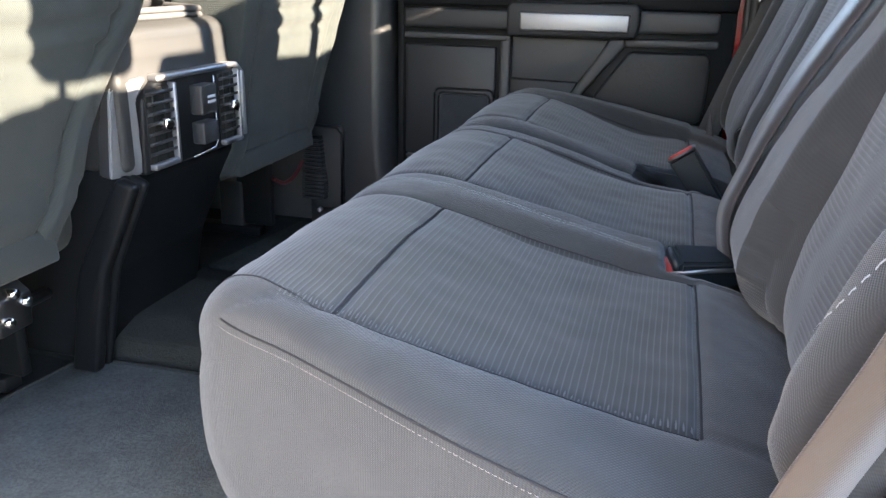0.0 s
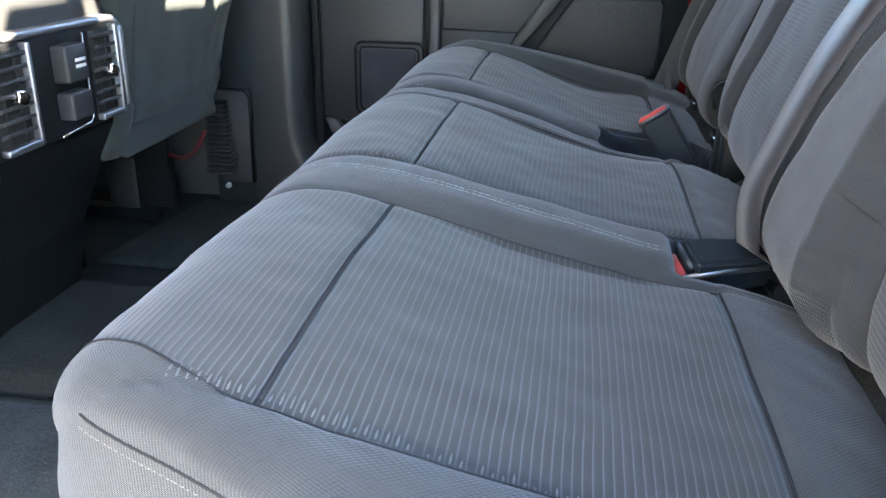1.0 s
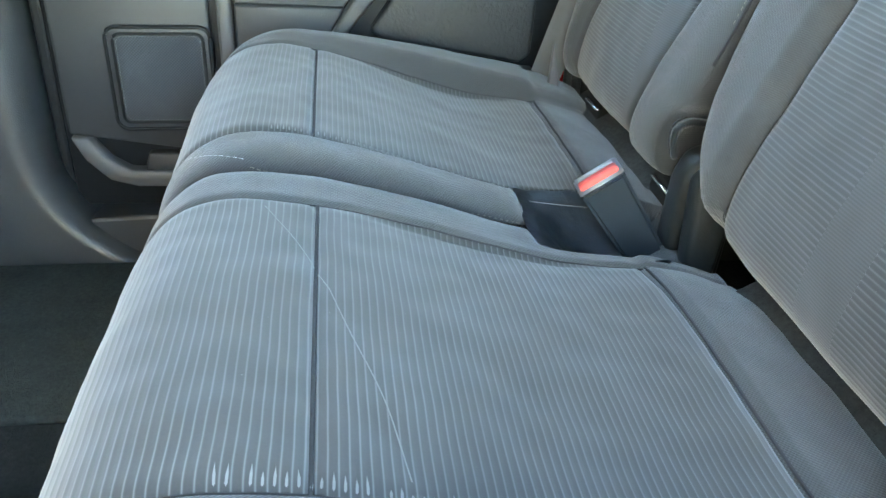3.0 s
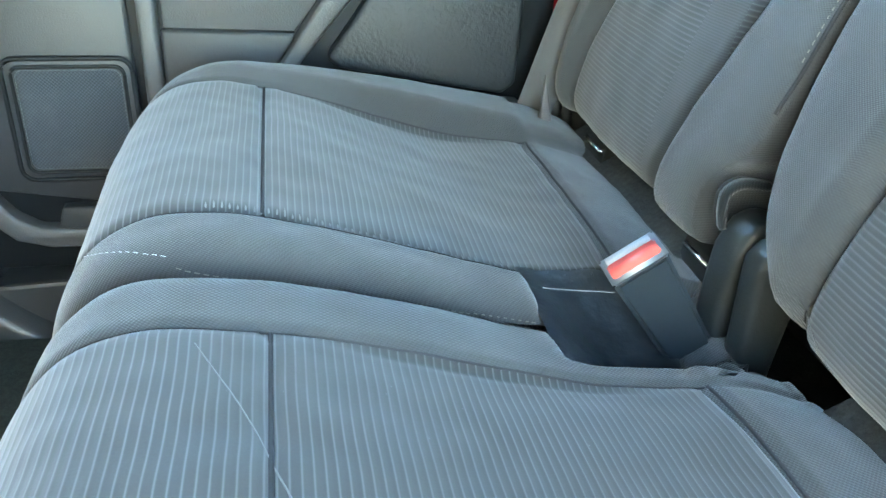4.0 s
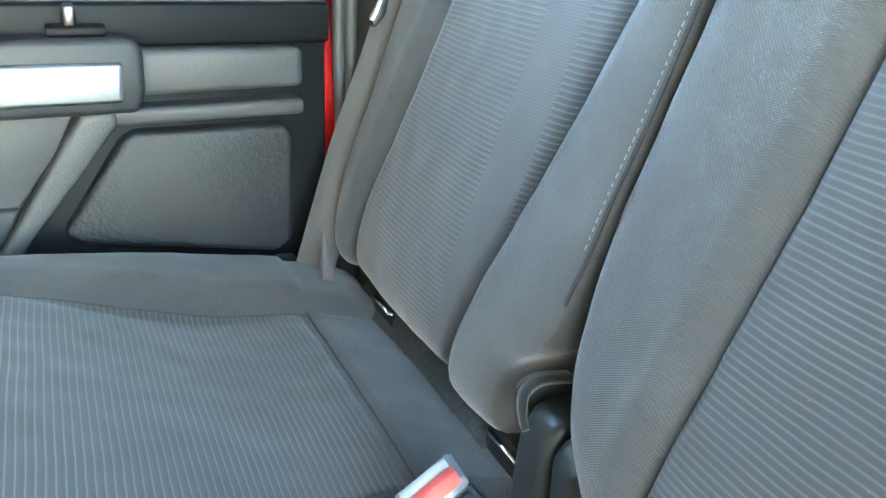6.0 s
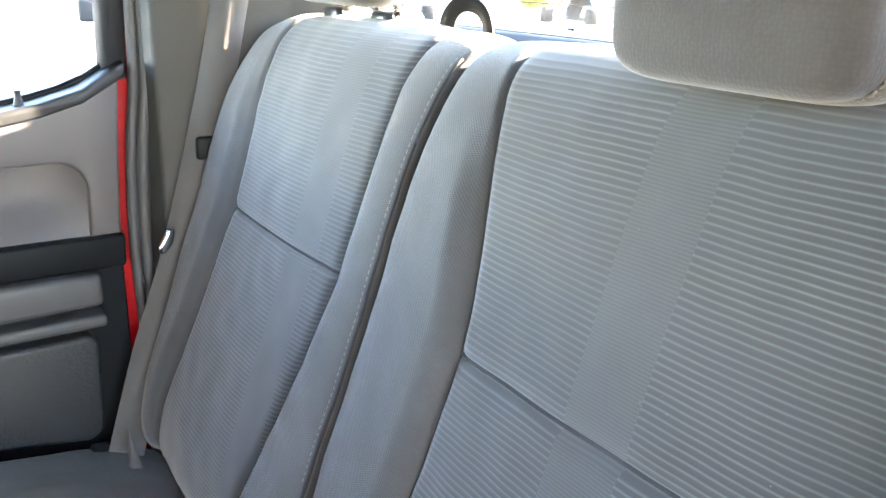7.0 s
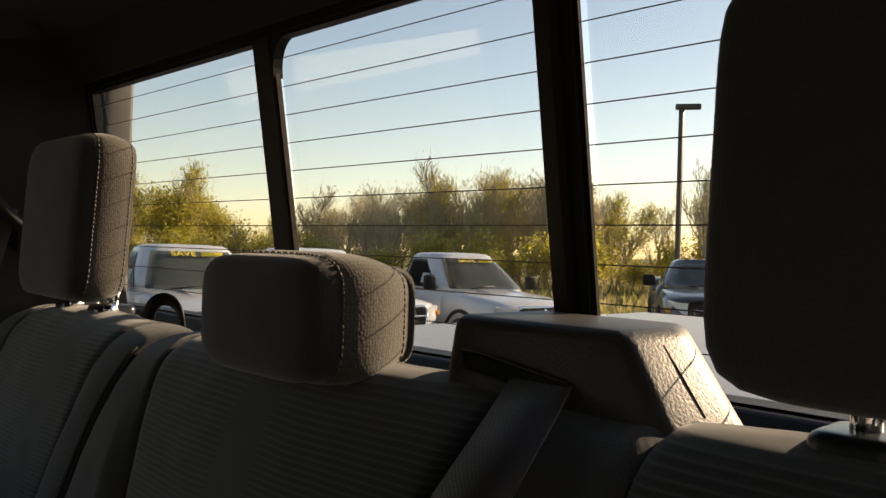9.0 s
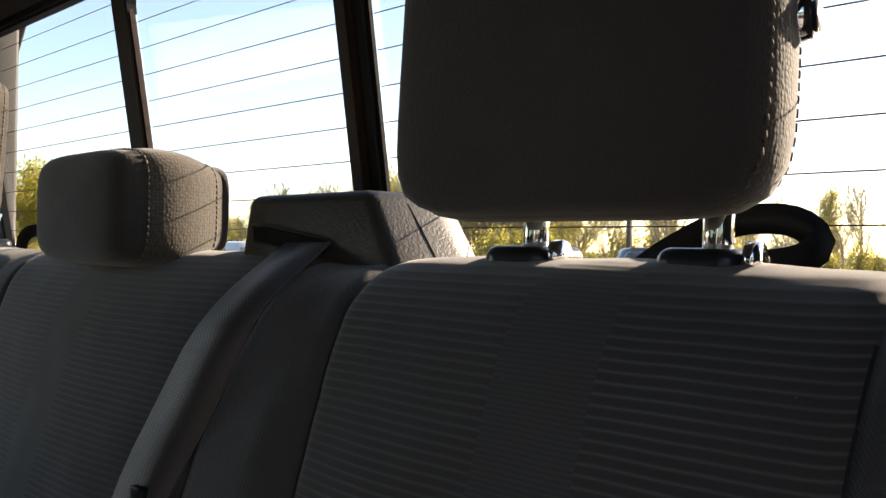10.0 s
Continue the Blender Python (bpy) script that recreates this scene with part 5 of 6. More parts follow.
# ---- front seats, console, floor things ----
def front_seat(yc, label, left, right):
    """left, right: the side edges of the backrest as (height, y) keys."""
    root = thing("front_seat", (-0.45, yc, 0.05), label, "seat", "front seats")
    lean = lambda z: -0.345 + 0.16 * (z - 0.45)
    prof = [(lean(0.30) + 0.0, 0.305), (lean(0.36) + 0.012, 0.36), (lean(0.45), 0.45), (lean(0.60), 0.60), (lean(0.80), 0.80), (lean(0.95) - 0.01, 0.95), (lean(1.0) - 0.06, 1.0), (lean(0.95) - 0.13, 0.95), (lean(0.6) - 0.16, 0.6), (lean(0.36) - 0.14, 0.36), (lean(0.30) - 0.08, 0.295)]

    def disp(x, z, y, n):
        if n[0] <= 0:
            return 0.0
        q = min(y - curve_at(left, z), curve_at(right, z) - y) - 0.048
        out = groove(q, 0.005, 0.007) + (0.008 if q < 0 else 0.0)
        if q > 0:
            for h in (0.567, 0.603):
                out += groove(z - h + 0.012 * math.cos((y - yc) * 9), 0.004, 0.007) + 0.004 * float(ease(1 - abs(z - h - 0.014) / 0.02))
        out += groove(z - 0.385, 0.004, 0.005)
        return out + 0.003 * noise.noise((y * 9, z * 9, 3.3 + yc)) + 0.002 * noise.noise((y * 23, z * 19, 1.3 + yc))
    P, S, N, zone = upholstery(prof, lambda x, z: (lean(min(max(z, 0.38), 0.9)) - 0.07, min(max(z, 0.38), 0.9)), lambda x, z: [curve_at(left, z), curve_at(right, z)], 0.03, 130, 0.008, disp)
    part("backrest", grid_mesh(P, None, True), M_FRONT, root, "dark grey cloth seat back")
    a, b = curve_at(left, 0.34) + 0.02, curve_at(right, 0.34) - 0.02
    part("skirt", prism([(-0.385, 0.305), (-0.345, 0.298), (-0.350, 0.345), (-0.385, 0.345)], "y", a, b, 0.006), M_FRONT, root, "loose cloth skirt")
    part("cushion", box(-0.95, -0.42, yc - 0.24, yc + 0.24, 0.26, 0.40, 0.04, 4), M_FRONT, root)
    for s in (-1, 1):
        part("rail", box(-0.98, -0.53, yc + s * 0.17 - 0.018, yc + s * 0.17 + 0.018, 0.04, 0.065, 0.004), M_BLACK, root, "dark seat rail")
        part("leg", prism([(-0.62, 0.07), (-0.50, 0.07), (-0.50, 0.27), (-0.57, 0.27)], "y", yc + s * 0.17 - 0.01, yc + s * 0.17 + 0.01, 0.003), M_BLACK, root)
    rest = prism(rounded(yc - 0.14, yc + 0.14, 1.03, 1.22, 0.05), "x", lean(1.1) - 0.13, lean(1.1) - 0.02, 0.03, 4)
    part("headrest", rest, M_FRONT, root, "dark cloth headrest")
    for sy in (-0.06, 0.06):
        part("post", tube([(lean(1.0) - 0.075, yc + sy, 0.97), (lean(1.05) - 0.075, yc + sy, 1.06)], 0.007, 10), M_CHROME, root, "chrome post")
    if yc < 0:
        # adjuster under the backrest
        link = part("adjuster_plate", prism([(-0.470, 0.205), (-0.405, 0.200), (-0.400, 0.250), (-0.430, 0.272), (-0.470, 0.270)], "y", yc + 0.040, yc + 0.100, 0.004), M_STEEL, root, "worn steel seat adjuster")
        for y, z in ((0.052, 0.222), (0.085, 0.240), (0.066, 0.258)):
            part("bolt", tube([(-0.41, yc + y, z), (-0.393, yc + y, z)], 0.007, 10), M_CHROME, link, "bright bolt head")
        part("cross_shaft", tube([(-0.44, yc - 0.16, 0.215), (-0.44, yc + 0.17, 0.215)], 0.009, 10), M_STEEL, root, "dark steel shaft")
    return root


M_FRONT = cloth("front_seat_cloth", (0.0240, 0.0290, 0.0290), 0.0034, 0.0004, 0.15, (1, 2), 0.03)
M_FRONT.node_tree.nodes["Principled BSDF"].inputs["Sheen Weight"].default_value = 0.05
front_seat(-0.405, "dark grey cloth driver seat seen from behind", [(0.31, -0.56), (0.45, -0.60), (0.70, -0.63)], [(0.31, -0.287), (0.342, -0.281), (0.395, -0.243), (0.471, -0.211), (0.547, -0.166), (0.625, -0.112), (0.75, -0.100), (1.0, -0.150)])
passenger = front_seat(0.420, "dark grey cloth passenger seat seen from behind", [(0.31, 0.150), (0.45, 0.170), (0.70, 0.190), (1.0, 0.230)], [(0.315, 0.515), (0.366, 0.535), (0.607, 0.638), (0.75, 0.650), (1.0, 0.610)])
M_REDWIRE = plastic("red_cable_sheath", (0.075, 0.006, 0.008), 0.6)
part("red_cable", tube([tuple(p) for p in smooth_line([(-0.410, 0.425, 0.234), (-0.410, 0.470, 0.214), (-0.410, 0.507, 0.212), (-0.407, 0.535, 0.222), (-0.403, 0.562, 0.246)], 20)], 0.0045, 8), M_REDWIRE, passenger, "dark red cable under the seat")
cover = part("rail_cover", prism([(0.575, 0.040), (0.735, 0.040), (0.756, 0.075), (0.742, 0.112), (0.690, 0.148), (0.600, 0.178), (0.575, 0.176)], "x", -0.640, -0.575, 0.007, 3), M_CHAR, passenger, "grey plastic seat rail cover")
part("edge_strip", tube([tuple(p) for p in smooth_line([(-0.574, 0.684, 0.146), (-0.574, 0.706, 0.115), (-0.574, 0.735, 0.052)], 8)], 0.002, 6), M_SILVER, cover, "pale worn edge")


def console():
    root = thing("centre_console", (-0.42, 0.0, 0.05), "dark centre console with silver framed rear vents", "console")
    part("base", prism([(-0.355, 0.380), (-0.348, 0.365), (-0.425, 0.20), (-0.455, 0.06), (-0.90, 0.06), (-0.90, 0.380)], "y", -0.150, 0.165, 0.012, 3), M_BLACK, root, "black console base")
    for y, w in ((-0.160, 0.012), (-0.133, 0.008)):
        part("side_leg", prism([(-0.352, 0.378), (-0.322, 0.366), (-0.392, 0.22), (-0.428, 0.05), (-0.475, 0.05), (-0.440, 0.22)], "y", y - w, y + w, 0.007, 3), M_BLACK, root, "black ribbed side leg")
    part("upper_body", prism([(-0.346, 0.378), (-0.346, 0.512), (-0.352, 0.578), (-0.372, 0.592), (-0.90, 0.600), (-0.90, 0.378)], "y", -0.150, 0.170, 0.014, 3), M_CONSOLE, root, "charcoal console bin")
    part("lid", prism([(-0.46, 0.598), (-0.45, 0.622), (-0.85, 0.640), (-0.86, 0.598)], "y", -0.130, 0.150, 0.010, 3), M_CHAR, root, "padded console lid")
    for k, z in enumerate((0.596, 0.606)):
        part("tray_rim", tube([tuple(p) for p in smooth_line([(-0.70, -0.135 + 0.012 * k, z + 0.012), (-0.41, -0.135 + 0.012 * k, z), (-0.385, -0.06, z), (-0.385, 0.09, z), (-0.41, 0.155 - 0.012 * k, z), (-0.70, 0.155 - 0.012 * k, z + 0.012)], 30)], 0.005, 8), M_TRIM, root)
    face = [(-0.120, 0.372), (0.160, 0.372), (0.176, 0.388), (0.172, 0.495), (0.150, 0.513), (-0.070, 0.513), (-0.112, 0.485)]
    part("vent_panel", prism(face, "x", -0.352, -0.334, 0.006, 3), M_BLACK, root, "black rear panel")
    # broad bevelled silver cheek on one side, a narrow one on the other
    cheek = bmesh.new()
    lo = [cheek.verts.new(p) for p in [(-0.333 + 0.45 * (y + 0.10), y, z) for y, z in ((-0.114, 0.374), (-0.118, 0.484), (-0.100, 0.516), (-0.146, 0.512), (-0.156, 0.498), (-0.166, 0.374))]]
    back = [cheek.verts.new((v.co.x - 0.03, v.co.y + 0.012, v.co.z)) for v in lo]
    cheek.faces.new(lo)
    cheek.faces.new(back[::-1])
    for k in range(len(lo)):
        cheek.faces.new((lo[k], lo[(k + 1) % len(lo)], back[(k + 1) % len(lo)], back[k]))
    bmesh.ops.recalc_face_normals(cheek, faces=cheek.faces)
    bmesh.ops.bevel(cheek, geom=cheek.edges[:], offset=0.003, segments=2, affect="EDGES")
    part("corner_trim", cheek, M_SILVER, root, "satin silver corner", False)
    part("corner_trim", prism([(-0.340, 0.166), (-0.326, 0.166), (-0.326, 0.176), (-0.345, 0.188), (-0.390, 0.188), (-0.390, 0.170)], "z", 0.384, 0.500, 0.004, 3), M_SILVER, root, "satin silver corner")
    for y, w in ((-0.078, 0.031), (0.122, 0.026)):
        vent = part("air_vent", prism([(y - w, 0.386), (y + w, 0.386), (y + w, 0.500), (y - w, 0.500)], "x", -0.336, -0.332, 0.002), M_HOLE, root, "black louvred vent")
        part("vent_frame", box(-0.336, -0.322, y + w - 0.001, y + w + 0.006, 0.380, 0.504, 0.002), M_SILVER, vent)
        part("vent_frame", box(-0.336, -0.323, y - w, y + w + 0.004, 0.378, 0.387, 0.002), M_SILVER, vent)
        for k in range(7):
            z = 0.397 + 0.0150 * k
            part("slat", prism([(-0.336, z), (-0.324, z + 0.004), (-0.324, z + 0.009), (-0.336, z + 0.005)], "y", y - w + 0.002, y + w - 0.002, 0.0005, 1), M_CHAR, vent)
        for k in (-1, 1):
            part("stem", box(-0.340, -0.330, y + k * w * 0.45 - 0.0015, y + k * w * 0.45 + 0.0015, 0.388, 0.498, 0), M_HOLE, vent)
        part("vent_knob", prism([(y - 0.012, 0.440), (y + 0.002, 0.434), (y + 0.012, 0.444), (y + 0.004, 0.452), (y - 0.010, 0.456)], "x", -0.326, -0.312, 0.003), M_CHROME, vent, "chrome vent knob")
    part("top_trim", prism([(-0.080, 0.507), (0.152, 0.507), (0.172, 0.494), (0.176, 0.500), (0.156, 0.516), (-0.080, 0.517)], "x", -0.350, -0.328, 0.003), M_SILVER, root, "silver top line")
    for z0, z1, nm in ((0.444, 0.492, "power_outlet"), (0.396, 0.432, "charge_port")):
        port = part(nm, prism(rounded(0.010, 0.056, z0, z1, 0.004), "x", -0.335, -0.312, 0.003), M_CHAR, root, "square port cover")
        if nm == "power_outlet":
            for k in range(2):
                part("label_bar", box(-0.3125, -0.3112, 0.028, 0.050, 0.470 - 0.008 * k, 0.474 - 0.008 * k, 0), M_THREAD, port, "two tiny pale printed bars", False)
    part("accent_line", tube([(-0.331, 0.078, 0.500), (-0.331, 0.078, 0.388), (-0.331, 0.072, 0.380), (-0.331, 0.005, 0.376)], 0.0022, 6), M_CHROME, root, "thin bright accent line")


M_CONSOLE = plastic("console_bin_plastic", (0.020, 0.021, 0.022), 0.55, 500, 0.0005, 0.12, 0.3)
console()


def floor_things():
    root = thing("floor_mat", (-0.25, -0.44, 0.03), "dark grey carpet floor mat with a raised edge", "floor mat")
    out = [(-0.54, -0.72), (0.02, -0.72), (0.03, -0.17), (-0.02, -0.120), (-0.28, -0.112), (-0.475, -0.118), (-0.497, -0.140), (-0.515, -0.28)]
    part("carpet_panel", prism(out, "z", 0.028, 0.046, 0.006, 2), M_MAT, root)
    rim = [(x, y, 0.045) for x, y in out]
    part("edge", tube(rim + rim[:1], 0.005, 6), M_CARPET, root, "dark bound edge")
    root = thing("floor_mat", (-0.2, 0.50, 0.03), "passenger side carpet floor mat, shade put into its dark pile", "floor mat")
    part("carpet_panel", prism([(-0.55, 0.36), (0.0, 0.36), (0.0, 0.735), (-0.50, 0.735)], "z", 0.028, 0.040, 0.005, 2), M_MAT_SHADED, root)
    root = thing("storage_box", (0.30, 0.02, 0.03), "black under-seat storage panel", "storage box")
    part("panel", box(0.13, 0.50, -0.66, 0.72, 0.03, 0.185, 0.01), M_BLACK, root)
    root = thing("dashboard", (-1.5, 0.0, 0.3), "dark plain dashboard below the windscreen", "dashboard")
    part("top", prism([(-1.75, 0.30), (-1.30, 0.30), (-1.25, 0.55), (-1.35, 0.78), (-1.75, 0.84)], "y", -0.75, 0.79, 0.03, 3), M_CHAR, root)


floor_things()


# ---- outside ----
GZ = -0.90
def outside():
    g = bmesh.new()
    bmesh.ops.create_grid(g, x_segments=60, y_segments=60, size=900)
    for v in g.verts:
        v.co.z = GZ - 0.02
    structure("ground", g, M_GRASS, "dry pale grass field reaching the horizon", "ground")
    structure("road", box(-60, 19.5, -60, 70, GZ - 0.3, GZ, 0), M_ASPHALT, "sunlit grey asphalt parking lot", "road")


def tarmac():
    q = Nodes("asphalt")
    f, g = q.noise(60, 5, 0.7), q.noise(0.4, 4)
    c = q.mix(f, (0.065, 0.066, 0.067), (0.135, 0.133, 0.130))
    c = q.mix(g, q.mix(1.0, c, (0.8, 0.8, 0.8), "MULTIPLY"), q.mix(1.0, c, (1.25, 1.25, 1.25), "MULTIPLY"))
    q.bump(f, 0.6, 0.01)
    return q.done(c, 0.75)


def grass_field():
    q = Nodes("field_grass")
    f, g = q.noise(3.0, 6, 0.7), q.noise(0.12, 4)
    c = q.mix(f, (0.05, 0.075, 0.018), (0.20, 0.18, 0.07))
    c = q.mix(g, c, (0.20, 0.16, 0.085))
    q.bump(f, 1.0, 0.15)
    return q.done(c, 0.95, 0, 0.1)


M_ASPHALT, M_GRASS = tarmac(), grass_field()
outside()
M_COVER = plastic("bed_cover_vinyl", (0.30, 0.31, 0.33), 0.35, 300, 0.0003)
root = thing("bed_cover", (1.7, 0.02, 0.80), "flat pale grey cover over the truck bed", "bed cover")
part("cover", box(0.99, 2.62, -0.80, 0.84, 0.815, 0.850, 0.012, 3), M_COVER, root)
part("bed_side", box(0.98, 2.66, 0.80, 0.90, 0.0, 0.835, 0.02, 3), M_PAINT, root, "red painted bed side")
part("bed_side", box(0.98, 2.66, -0.86, -0.76, 0.0, 0.835, 0.02, 3), M_PAINT, root, "red painted bed side")
part("tailgate", box(2.60, 2.68, -0.80, 0.84, 0.0, 0.835, 0.02, 3), M_PAINT, root, "red painted tailgate")


def loft(rings, bm=None, caps=True):
    bm = bm or bmesh.new()
    R = [[bm.verts.new(p) for p in r] for r in rings]
    n = len(R[0])
    for a, b in zip(R, R[1:]):
        for k in range(n):
            bm.faces.new((a[k], a[(k + 1) % n], b[(k + 1) % n], b[k]))
    if caps:
        bm.faces.new(R[0][::-1])
        bm.faces.new(R[-1])
    return bm


def quad_panel(corners, thick, bm=None):
    """A thin flat panel with the given corners, pushed outwards."""
    bm = bm or bmesh.new()
    c = [Vector(p) for p in corners]
    n = (c[1] - c[0]).cross(c[-1] - c[0]).normalized() * thick
    lo, hi = [bm.verts.new(p) for p in c], [bm.verts.new(p + n) for p in c]
    bm.faces.new(lo[::-1])
    bm.faces.new(hi)
    for k in range(len(c)):
        bm.faces.new((lo[k], lo[(k + 1) % len(c)], hi[(k + 1) % len(c)], hi[k]))
    return bm


def paint(name, col):
    q = Nodes(name)
    big = q.noise(2.5, 4)
    q.b.inputs["Coat Weight"].default_value, q.b.inputs["Coat Roughness"].default_value = 0.8, 0.06
    return q.done(q.mix(big, shade(col, 0.93), shade(col, 1.05)), 0.35)


M_WHITE = paint("white_truck_paint", (0.49, 0.51, 0.53))
M_DARKBODY = paint("black_truck_paint", (0.022, 0.024, 0.030))
# Opaque glass; its greenish base colour holds part of the sky's reflection.
M_CARGLASS = plastic("car_glass_sky_tone", (0.115, 0.132, 0.118), 0.09, 50, 0.0, 0.3, 0.5)
M_TYRE = plastic("tyre_rubber", (0.02, 0.02, 0.02), 0.85, 200, 0.002)
M_LAMP = plastic("headlight_glass", (0.45, 0.46, 0.47), 0.12, 60, 0.001, 0.3, 0.8)
M_AMBER = plastic("amber_lens", (0.75, 0.28, 0.03), 0.2)
M_YELLOW = plastic("banner_yellow", (0.80, 0.62, 0.04), 0.6)


def lettering(text, size, material, parent, m, label):
    cu = bpy.data.curves.new("text", "FONT")
    cu.body, cu.size, cu.align_x, cu.align_y, cu.extrude = text, size, "CENTER", "CENTER", 0.002
    tmp = bpy.data.objects.new("text", cu)
    me = bpy.data.meshes.new_from_object(tmp)
    bpy.data.objects.remove(tmp)
    me.transform(m)
    me.materials.append(material)
    ob = new("lettering", me)
    ob.parent = parent
    return tagged(ob, label)


def parked_truck(body_mat, label, banner, wide_grille, sticker=True):
    """A crew pickup facing +x, its wheels on z = 0."""
    root = thing("pickup_truck", (0, 0, 0), label, "pickup truck", "parked trucks")

    def ring(x, w, z0, z1, crown=0.04, tuck=0.06):
        return [(x, -w + tuck, z0), (x, -w, z0 + 0.18), (x, -w, z1 - 0.20), (x, -w + 0.05, z1 - 0.05), (x, -w * 0.72, z1), (x, 0, z1 + crown), (x, w * 0.72, z1), (x, w - 0.05, z1 - 0.05), (x, w, z1 - 0.20), (x, w, z0 + 0.18), (x, w - tuck, z0)]
    nose = [ring(2.86, 0.72, 0.62, 1.00, 0.02), ring(2.80, 0.86, 0.56, 1.07), ring(2.62, 0.94, 0.52, 1.12), ring(2.1, 0.98, 0.50, 1.17), ring(1.42, 0.99, 0.50, 1.22, 0.05), ring(1.2, 0.99, 0.50, 1.23, 0.0)]
    part("front_body", loft(nose), body_mat, root)
    part("cab_body", loft([ring(1.22, 0.99, 0.45, 1.24, 0.0), ring(0.2, 1.0, 0.44, 1.26, 0.0), ring(-0.9, 1.0, 0.44, 1.27, 0.0)]), body_mat, root)
    bed = loft([ring(-0.72, 1.0, 0.50, 1.30, 0.0), ring(-2.7, 0.99, 0.52, 1.36, 0.0), ring(-2.92, 0.95, 0.60, 1.34, 0.0)])
    part("bed", bed, body_mat, root)
    for s in (-1, 1):
        part("hood_bulge", loft([[(2.70, s * 0.30 + d, 1.09) for d in (-0.10, 0.10)] + [(2.70, s * 0.30, 1.115)], [(1.5, s * 0.34 + d, 1.22) for d in (-0.16, 0.16)] + [(1.5, s * 0.34, 1.275)]]), body_mat, root)
    # cab: a rounded outline that shrinks and moves back towards the roof
    def cab(h):
        f, r = 1.42 - 0.86 * h, -0.62 + 0.16 * h
        return (f + r) / 2, (f - r) / 2, 0.93 - 0.25 * h ** 1.3, 1.20 + 0.64 * h

    def outline(h, grow=0.0):
        c, a, w, z = cab(h)
        pts = []
        for q in np.linspace(0, 2 * math.pi, 40, endpoint=False):
            cu, su = math.cos(q), math.sin(q)
            k = (abs(cu) ** 4.5 + abs(su) ** 4.5) ** (-1 / 4.5)
            pts.append((c + (a + grow) * k * cu, (w + grow) * k * su, z))
        return pts
    rings = [outline(h) for h in (0.0, 0.25, 0.5, 0.75, 0.95)] + [[(x, y * 0.97, 1.855) for x, y, z in outline(1.0)], [(x * 0.93 + 0.01, y * 0.86, 1.885) for x, y, z in outline(1.0)], [(x * 0.6 + 0.03, y * 0.5, 1.905) for x, y, z in outline(1.0)]]
    part("roof", loft(rings), body_mat, root, "")

    def skin(n, m, at):
        bm = grid_mesh(np.array([[at(i / n, j / m) for j in range(m + 1)] for i in range(n + 1)]))
        bmesh.ops.solidify(bm, geom=bm.faces[:], thickness=0.012)
        return bm

    def on_front(u, v):
        c, a, w, z = cab(0.10 + 0.84 * v)
        y = (2 * u - 1) * (0.87 - 0.03 * v) * w
        return (c + (a + 0.012) * (1 - abs(y / w) ** 4.5) ** (1 / 4.5) + 0.006, y, z)
    wind = part("windscreen", skin(16, 8, on_front), M_CARGLASS, root, "dark windscreen with sky reflection in its colour")
    part("wiper", tube([(1.42, -0.5, 1.27), (1.36, 0.05, 1.32)], 0.012, 5), M_BLACK, wind)
    for s in (1, -1):
        def on_side(u, v, s=s):
            c, a, w, z = cab(0.10 + 0.80 * v)
            x = c + a * (-0.62 + (1.26 - 0.30 * v) * u)
            return (x, s * ((w + 0.008) * (1 - abs((x - c) / a) ** 4.5) ** (1 / 4.5) + 0.004), z)
        part("side_window", skin(10, 6, on_side), M_CARGLASS, root, "dark side window")
        part("mirror", box(1.00, 1.14, *sorted((s * 1.03, s * 1.25)), 1.24, 1.50, 0.04, 3), M_BLACK, root, "black door mirror")
        part("door_handle", box(0.12, 0.34, *sorted((s * 0.99, s * 1.035)), 1.10, 1.14, 0.012), M_BLACK, root)
        lamp = part("headlight", loft([[(2.80, s * 0.60, 0.86), (2.80, s * 0.60, 1.02), (2.70, s * 0.90, 1.05), (2.66, s * 0.93, 0.90)], [(2.905, s * 0.60, 0.87), (2.895, s * 0.60, 1.02), (2.76, s * 0.91, 1.04), (2.74, s * 0.93, 0.90)]]), M_LAMP, root, "clear headlight", False)
        part("turn_signal", box(2.72, 2.80, *sorted((s * 0.86, s * 0.935)), 0.88, 0.96, 0.01), M_AMBER, lamp, "amber corner lens")
        for x in (1.85, -1.85):
            wheel = part("wheel", tube([(x, s * 0.74, 0.40), (x, s * 0.99, 0.40)], 0.40, 28), M_TYRE, root, "black tyre")
            part("rim", tube([(x, s * 0.97, 0.40), (x, s * 1.005, 0.40)], 0.25, 20), M_SILVER, wheel, "silver rim")
            part("wheel_arch", tube([(x + 0.50 * math.cos(a), s * 0.995, 0.42 + 0.50 * math.sin(a)) for a in np.linspace(0.05, math.pi - 0.05, 16)], 0.035, 6), M_BLACK, root, "dark wheel arch")
    part("grille", prism(rounded(-0.56, 0.56, 0.74, 1.03, 0.06), "x", 2.83, 2.90, 0.012), M_BLACK, root, "black grille")
    loop = rounded(-0.58, 0.58, 0.73, 1.045, 0.07)
    part("grille_frame", tube([(2.90, y, z) for y, z in loop + loop[:1]], 0.026, 6), M_CHROME if not wide_grille else M_BLACK, root, "bright grille frame")
    if wide_grille:
        for y0, y1 in ((-0.50, -0.26), (0.26, 0.50)):
            lp = [(2.905, y0, 0.84), (2.905, y1, 0.84), (2.905, y1, 0.93), (2.905, y0, 0.93), (2.905, y0, 0.84)]
            part("grille_bar", tube(lp, 0.014, 5), M_CHROME, root, "chrome grille bar")
